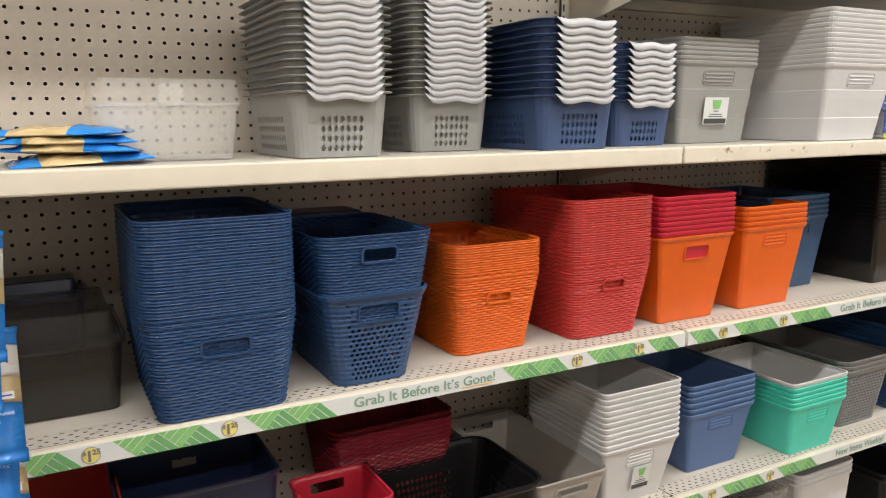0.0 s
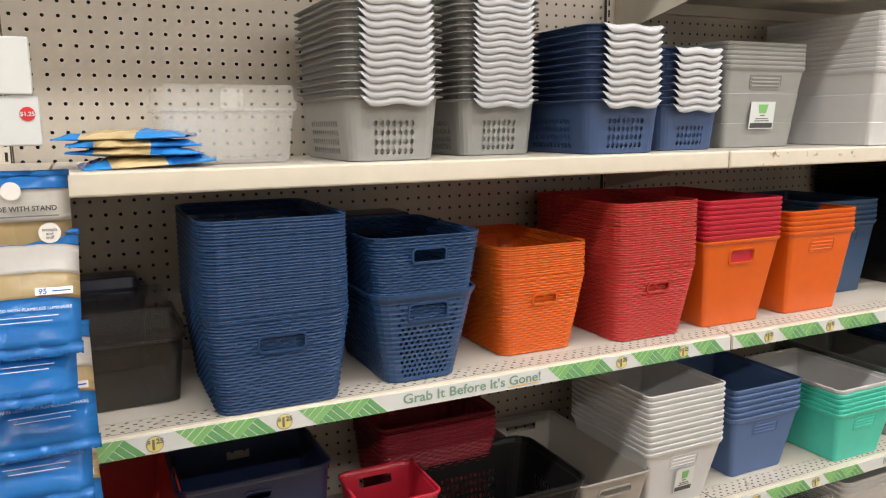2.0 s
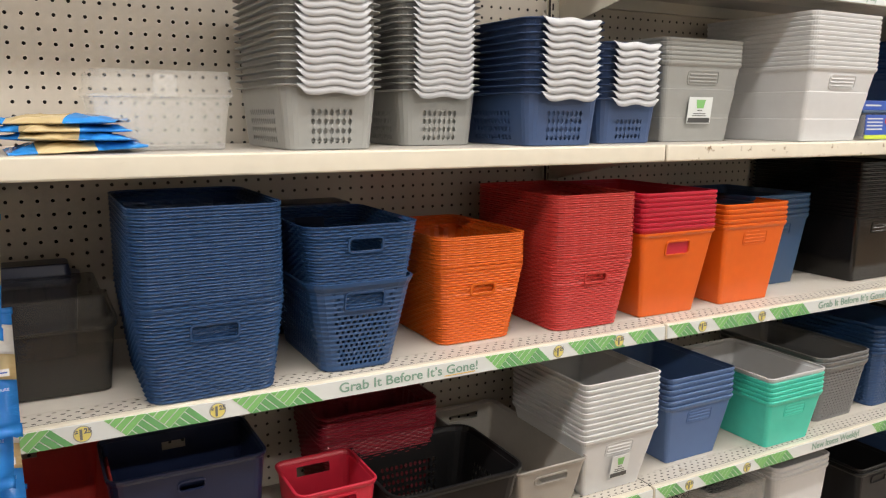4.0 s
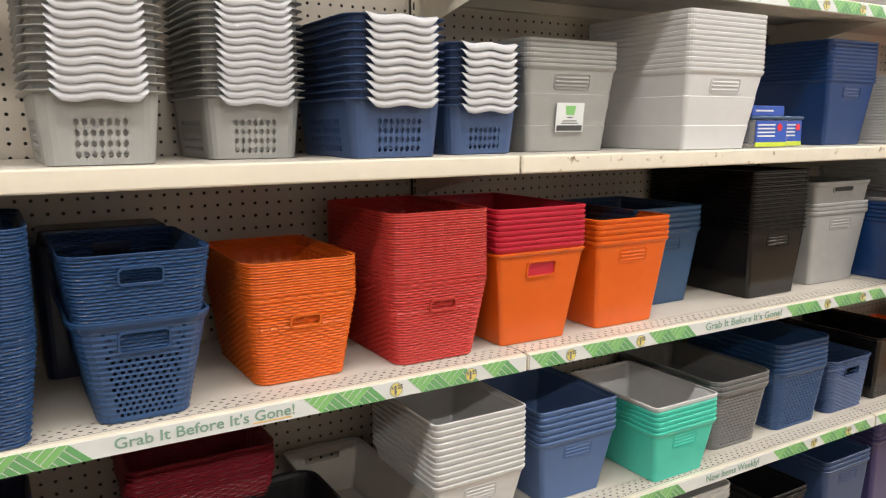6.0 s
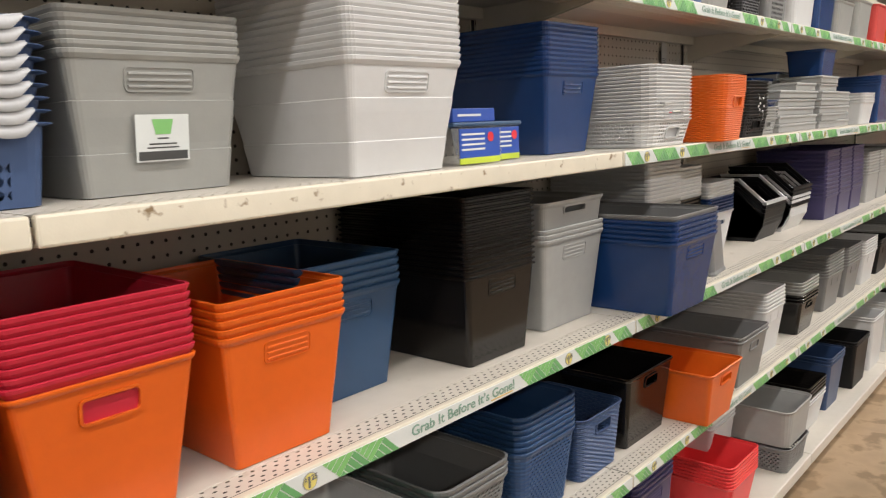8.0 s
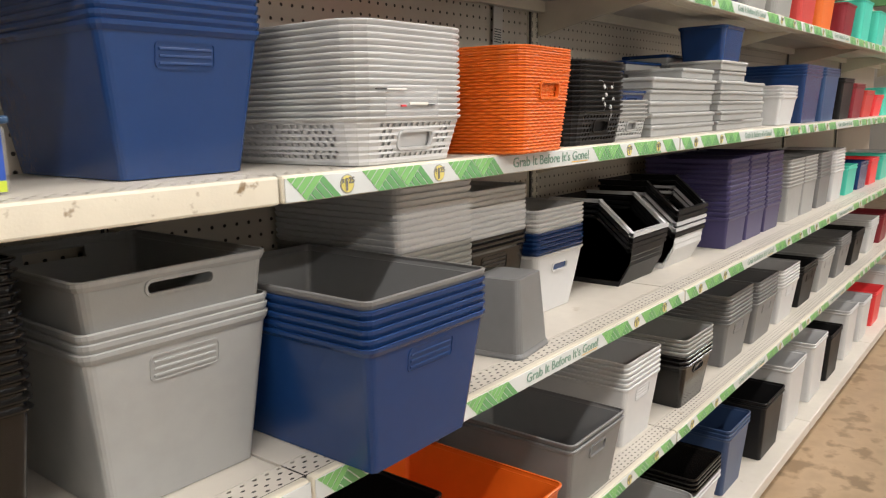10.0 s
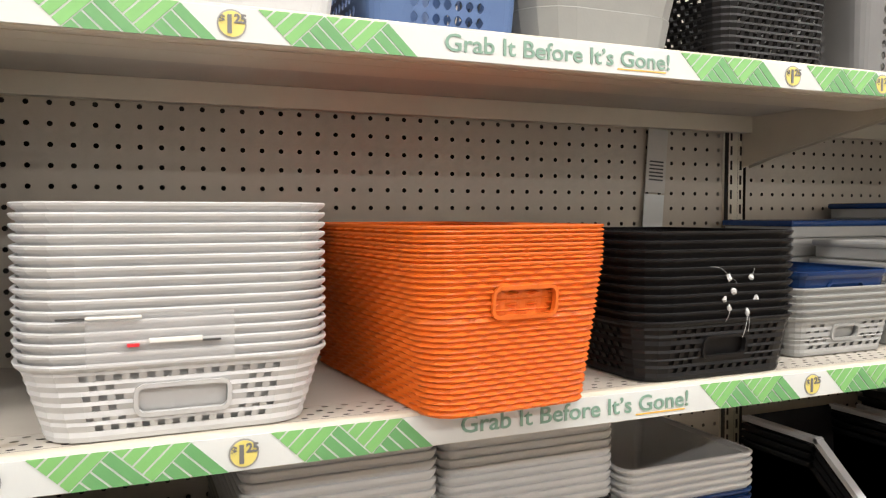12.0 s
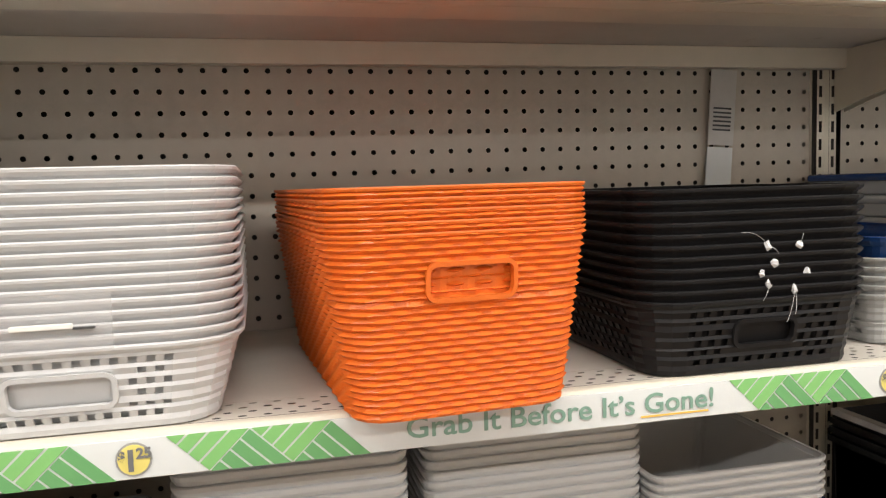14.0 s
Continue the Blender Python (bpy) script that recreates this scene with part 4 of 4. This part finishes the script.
for x0, m, col, n in ((2.98, DGRAY, "dark gray", 8), (3.28, DGRAY, "dark gray", 7), (3.58, WHITE, "white", 6), (3.88, BLACK, "black", 3), (4.2, LGRAY, "light gray", 3), (4.55, DGRAY, "dark gray", 5), (4.9, BLACK, "black", 3), (5.3, WHITE, "white", 4), (5.7, DRED, "dark red", 3)):
    stack(x0, x0 + 0.2, 0.05, ZL, 0.15, 0.28, 0.02, 0.02, 0.012, "smooth", [(m, n, col)], 0.0125, "storage bin", grip="ridges")

# ---- bottom deck ----
stack(0.26, 0.44, 0.05, ZD, 0.22, 0.26, 0.012, 0.012, 0.02, "smooth", [(CLEAR, 5, "clear")], 0.014, "ribbed tub")
stack(0.50, 0.68, 0.05, ZD, 0.26, 0.26, 0.02, 0.012, 0.02, "smooth", [(WHITE, 3, "white")], 0.014, "tall storage bin")
stack(0.86, 1.00, 0.05, ZD, 0.19, 0.24, 0.02, 0.012, 0.015, "smooth", [(BLACK, 2, "black")], 0.014, "storage bin", handle=(0.03, 0.15, 0.17))
stack(1.09, 1.26, 0.03, ZD, 0.23, 0.28, 0.02, 0.012, 0.015, "smooth", [(NAVY, 3, "navy")], 0.014, "storage bin", grip="ridges")
stack(1.34, 1.52, 0.04, ZD, 0.26, 0.28, 0.02, 0.012, 0.015, "smooth", [(PURPLE, 6, "dark purple")], 0.014, "storage bin", grip="ridges")
stack(1.80, 1.98, -0.02, ZD, 0.12, 0.22, 0.02, 0.02, 0.02, "smooth", [(CORAL, 7, "coral red")], 0.0105, "storage tub", rim=0.010)
stack(2.00, 2.16, 0.12, ZD, 0.20, 0.2, 0.02, 0.02, 0.015, "smooth", [(WHITE, 3, "white"), (BLACK, 2, "black")], 0.014, "storage tub")
stack(2.22, 2.42, -0.055, ZD, 0.09, 0.24, 0.014, 0.012, 0.03, "lattice", [(DGRAY, 1, "dark gray")], 0.09, "low basket")
tub(2.215, 2.425, -0.06, ZD + 0.092, 0.13, 0.25, 0.014, 0.012, 0.03, "smooth", LGRAY, "light gray basket standing on a dark one")
stack(2.60, 2.78, 0.0, ZD, 0.12, 0.24, 0.02, 0.02, 0.015, "smooth", [(WHITE, 2, "white"), (SMOKEBLK, 4, "dark")], 0.013, "storage tub")
stack(2.88, 3.05, 0.0, ZD, 0.20, 0.24, 0.02, 0.02, 0.015, "smooth", [(NAVY, 3, "navy")], 0.013, "storage tub")
for x0, m, col, h in ((3.2, BLACK, "black", 0.2), (3.5, WHITE, "white", 0.24), (3.85, WHITE, "white", 0.24), (4.15, BLACK, "black", 0.2), (4.5, WHITE, "white", 0.23), (4.85, WHITE, "white", 0.2), (5.2, CORAL, "red", 0.18), (5.7, WHITE, "white", 0.2)):
    stack(x0, x0 + 0.2, -0.02, ZD, h, 0.26, 0.015, 0.015, 0.015, "smooth", [(m, 2, col)], 0.013, "storage tub")

# ---- top shelf ----
tub(1.460, 1.612, 0.075, ZT, 0.13, 0.24, 0.018, 0.015, 0.03, "smooth", WHITE, "white plastic basket on the top shelf", "basket", "basket")
tub(1.650, 1.808, 0.075, ZT, 0.13, 0.24, 0.008, 0.015, 0.02, "dots", STEEL, "steel blue pierced basket on the top shelf", "basket", "basket")
tub(1.835, 2.030, 0.08, ZT, 0.15, 0.2, 0.03, 0.02, 0.07, "ribbed", GRAY, "gray round-cornered translucent tub on the top shelf", "basket", "basket")
tub(2.085, 2.26, 0.075, ZT, 0.15, 0.24, 0.01, 0.01, 0.03, "lattice", BLACK, "black lattice basket on the top shelf", "basket", "basket")
tub(2.32, 2.50, 0.075, ZT, 0.16, 0.24, 0.01, 0.01, 0.02, "dots", DGRAY, "dark gray pierced basket on the top shelf", "basket", "basket")
for x0, m, col, h in ((2.62, WHITE, "white", 0.2), (2.88, ROYAL, "blue", 0.2), (3.15, GRAY, "gray", 0.14), (3.45, GRAY, "gray", 0.17), (3.78, RED, "red", 0.18), (4.08, ORANGE, "orange", 0.18), (4.5, DRED, "brown-red", 0.15), (4.9, TURQ, "turquoise", 0.2), (5.3, TURQ, "turquoise", 0.18), (5.8, WHITE, "white", 0.14)):
    tub(x0, x0 + 0.2, 0.08, ZT, h, 0.22, 0.02, 0.015, 0.03, "smooth", m, col + " plastic tub on the top shelf")


# ---- hanging clip strip with film packets ----
def hanging_packet(x, y, z, tilt, big=False):
    th = empty("film_packet", "blue film packet with tan and white print hanging on a strip", "packet", "hanging packets", pose(x, y, z, tilt, 0, random.uniform(-5, 5)))
    w = 0.118
    hgt = 0.165

    def sheet(a, b, u0, u1, push):
        bm = bmesh.new()
        g = []
        for i in range(9):
            u = u0 + (u1 - u0) * i / 8
            row = []
            for j in range(9):
                v = a + (b - a) * j / 8
                puff = 0.012 * max(0, 1 - abs(u * 2) ** 4) * max(0, 1 - abs(v * 2 - 1) ** 4)
                row.append(bm.verts.new((u * w, -puff - push + 0.002 * noise.noise((u * 8, v * 11, z * 7)), v * hgt - hgt)))
            g.append(row)
        for i in range(8):
            for j in range(8):
                bm.faces.new((g[i][j], g[i + 1][j], g[i + 1][j + 1], g[i][j + 1]))
        r = bmesh.ops.solidify(bm, geom=bm.faces[:], thickness=0.004)
        return bm
    def wavy(v0, v1, material, label, push):
        """A crimped, rippled film edge."""
        bm = bmesh.new()
        n = 36
        rows = []
        for j in range(3):
            v = v0 + (v1 - v0) * j / 2
            rows.append([bm.verts.new(((i / n - 0.5) * w * 1.03, -push - 0.0035 * math.sin(i * 0.55 + z * 40) * (1 - j / 2) + 0.0012 * noise.noise((i * 0.4, j, z * 9)), v * hgt - hgt + (0.0012 * (i % 2) if j == 0 else 0))) for i in range(n + 1)])
        for j in range(2):
            for i in range(n):
                bm.faces.new((rows[j][i], rows[j][i + 1], rows[j + 1][i + 1], rows[j + 1][i]))
        bmesh.ops.solidify(bm, geom=bm.faces[:], thickness=0.0008)
        part("crimped_edge", bm, material, th, label, True)

    cut = 0.30 if big else 0.42
    part("lower_film", sheet(0.06, cut, -0.5, 0.5, 0), BAGBLUE, th, "blue film", True)
    part("wood_print", sheet(cut, 0.62, -0.5, 0.5, 0), BAGTAN, th, "tan printed film", True)
    part("white_print", sheet(0.62, 0.86, -0.5, 0.5, 0), BAGWHITE, th, "white print", True)
    part("header_film", sheet(0.86, 0.96, -0.5, 0.5, 0), BAGBLUE, th, "blue film header", True)
    wavy(-0.02, 0.08, BAGBLUE, "crimped blue film edge", 0.003)
    wavy(0.95, 1.0, BAGBLUE, "crimped blue film edge", 0.003)
    front = -0.0158
    part("number_label", box_bm(0.012, 0.052, front, front + 0.0006, -hgt * (1 - cut - 0.005), -hgt * (1 - cut - 0.06)), BAGWHITE, th, "white number label")
    lettering("95", 0.0095, 0.020, front - 0.0004, -hgt * (1 - cut - 0.012), BLUEINK, th, 0.0003)
    part("print_bar", box_bm(0.030, 0.050, front - 0.0006, front - 0.0002, -hgt * (1 - cut - 0.026), -hgt * (1 - cut - 0.036)), BLUEINK, th)
    lettering("CAN BE USED WITH FLAMELESS LUMINAIRE", 0.0052, 0.0, front, -hgt * (1 - cut * 0.74), PALEINK, th)
    for k in range(2):
        part("print_bar", box_bm(-0.036 + 0.006 * k, 0.036 - 0.006 * k, front, front + 0.0004, -hgt * (1 - cut * (0.62 - 0.09 * k)), -hgt * (1 - cut * (0.632 - 0.09 * k))), PALEINK, th)
    if big:
        lettering("SHADE WITH STAND", 0.0085, 0.004, front, -hgt * 0.30, INK, th, 0.0002)
        part("print_bar", box_bm(-0.04, 0.046, front, front + 0.0004, -hgt * 0.345, -hgt * 0.335), DGRAY, th)
        part("oval_badge", disc_bm(-0.004, front, -hgt * 0.15, 0.011), BAGWHITE, th, "white round badge")
        c = part("badge", disc_bm(0.034, front, -hgt * 0.47, 0.0125), BAGWHITE, th, "pale round badge")
        for k, word in enumerate(("scratch", "and", "sniff")):
            lettering(word, 0.0058, 0.034, front - 0.0006, -hgt * (0.455 + 0.03 * k), DGRAY, c)


random.seed(12)
CX, CY = -1.254, -0.075
th = empty("clip_strip", "clear plastic strip hanging from the shelf front", "clip strip", m=pose(CX, CY + 0.02, 0))
part("strip", box_bm(-0.012, 0.012, 0, 0.0012, 0.42, 1.235), CLEAR, th)
part("hook", box_bm(-0.01, 0.01, 0, 0.06, 1.2352, 1.2375), CLEAR, th)
hanging_packet(CX, CY, 1.243, -4, True)
for k in range(10):
    hanging_packet(CX + random.uniform(-0.004, 0.012), CY - 0.006 * (k % 2), 1.137 - 0.060 * k + 0.03, -38 + random.uniform(-6, 6))
th = empty("hang_card", "white card packs hanging beside the shelf with red dot", "hang card", m=pose(-1.243, -0.03, 1.272))
part("card", box_bm(-0.06, 0.022, 0, 0.03, 0, 0.062, 0.002), PAPER, th)
part("card", box_bm(-0.062, 0.016, -0.004, 0.028, 0.064, 0.135, 0.002), PAPER, th)
part("red_dot", disc_bm(0.008, -0.0008, 0.040, 0.009), REDINK, th, "red round print")
lettering("$1.25", 0.0075, 0.008, -0.0016, 0.0375, PAPER, th, 0.0002)
part("hook_wire", box_bm(-0.02, -0.016, 0.012, 0.43, 0.128, 0.132), CREAM, th)

# ---- the far end of the aisle and the shelving across it ----
th = empty("end_display", "red and white patterned display stand at the aisle end", "display stand", m=pose(8.4, -0.55, 0))
part("body", box_bm(-0.2, 0.2, -0.5, 0.35, 0.12, 1.7, 0.01), WHITE, th)
part("plinth", box_bm(-0.22, 0.22, -0.52, 0.37, 0, 0.119), BLACK, th)
for k in range(12):
    for j in range(5):
        part("red_pack", box_bm(-0.215, -0.201, -0.46 + j * 0.16, -0.37 + j * 0.16, 0.2 + k * 0.12, 0.28 + k * 0.12, 0.004), RED, th)
th = empty("hanging_sign", "green department sign hanging from the ceiling", "sign", m=pose(10.5, 0.3, 2.35))
part("board", box_bm(-0.02, 0.02, -0.9, 0.9, 0, 0.45, 0.004), DGREEN, th)
part("rod", box_bm(-0.004, 0.004, -0.6, -0.592, 0.45, 1.25), CREAM, th)
part("rod", box_bm(-0.004, 0.004, 0.592, 0.6, 0.45, 1.25), CREAM, th)
opp = empty("opposite_gondola", "cream shelving run across the aisle with an added light-bouncing panel", "shelving", m=pose(0, -2.3, 0))
part("back", box_bm(X0, 7.3, -0.5, -0.46, 0, 1.9), WALLM, opp)
# unseen pale panel added to bounce light up under the shelves
part("front_panel", box_bm(X0, 7.3, -0.028, -0.01, 0.1, 1.9), WALLM, opp)
for z in (0.1, 0.49, 0.862, 1.234, 1.59):
    part("shelf_board", box_bm(X0, 7.3, -0.459, -0.03, z - 0.03, z, 0.003), CREAM, opp)
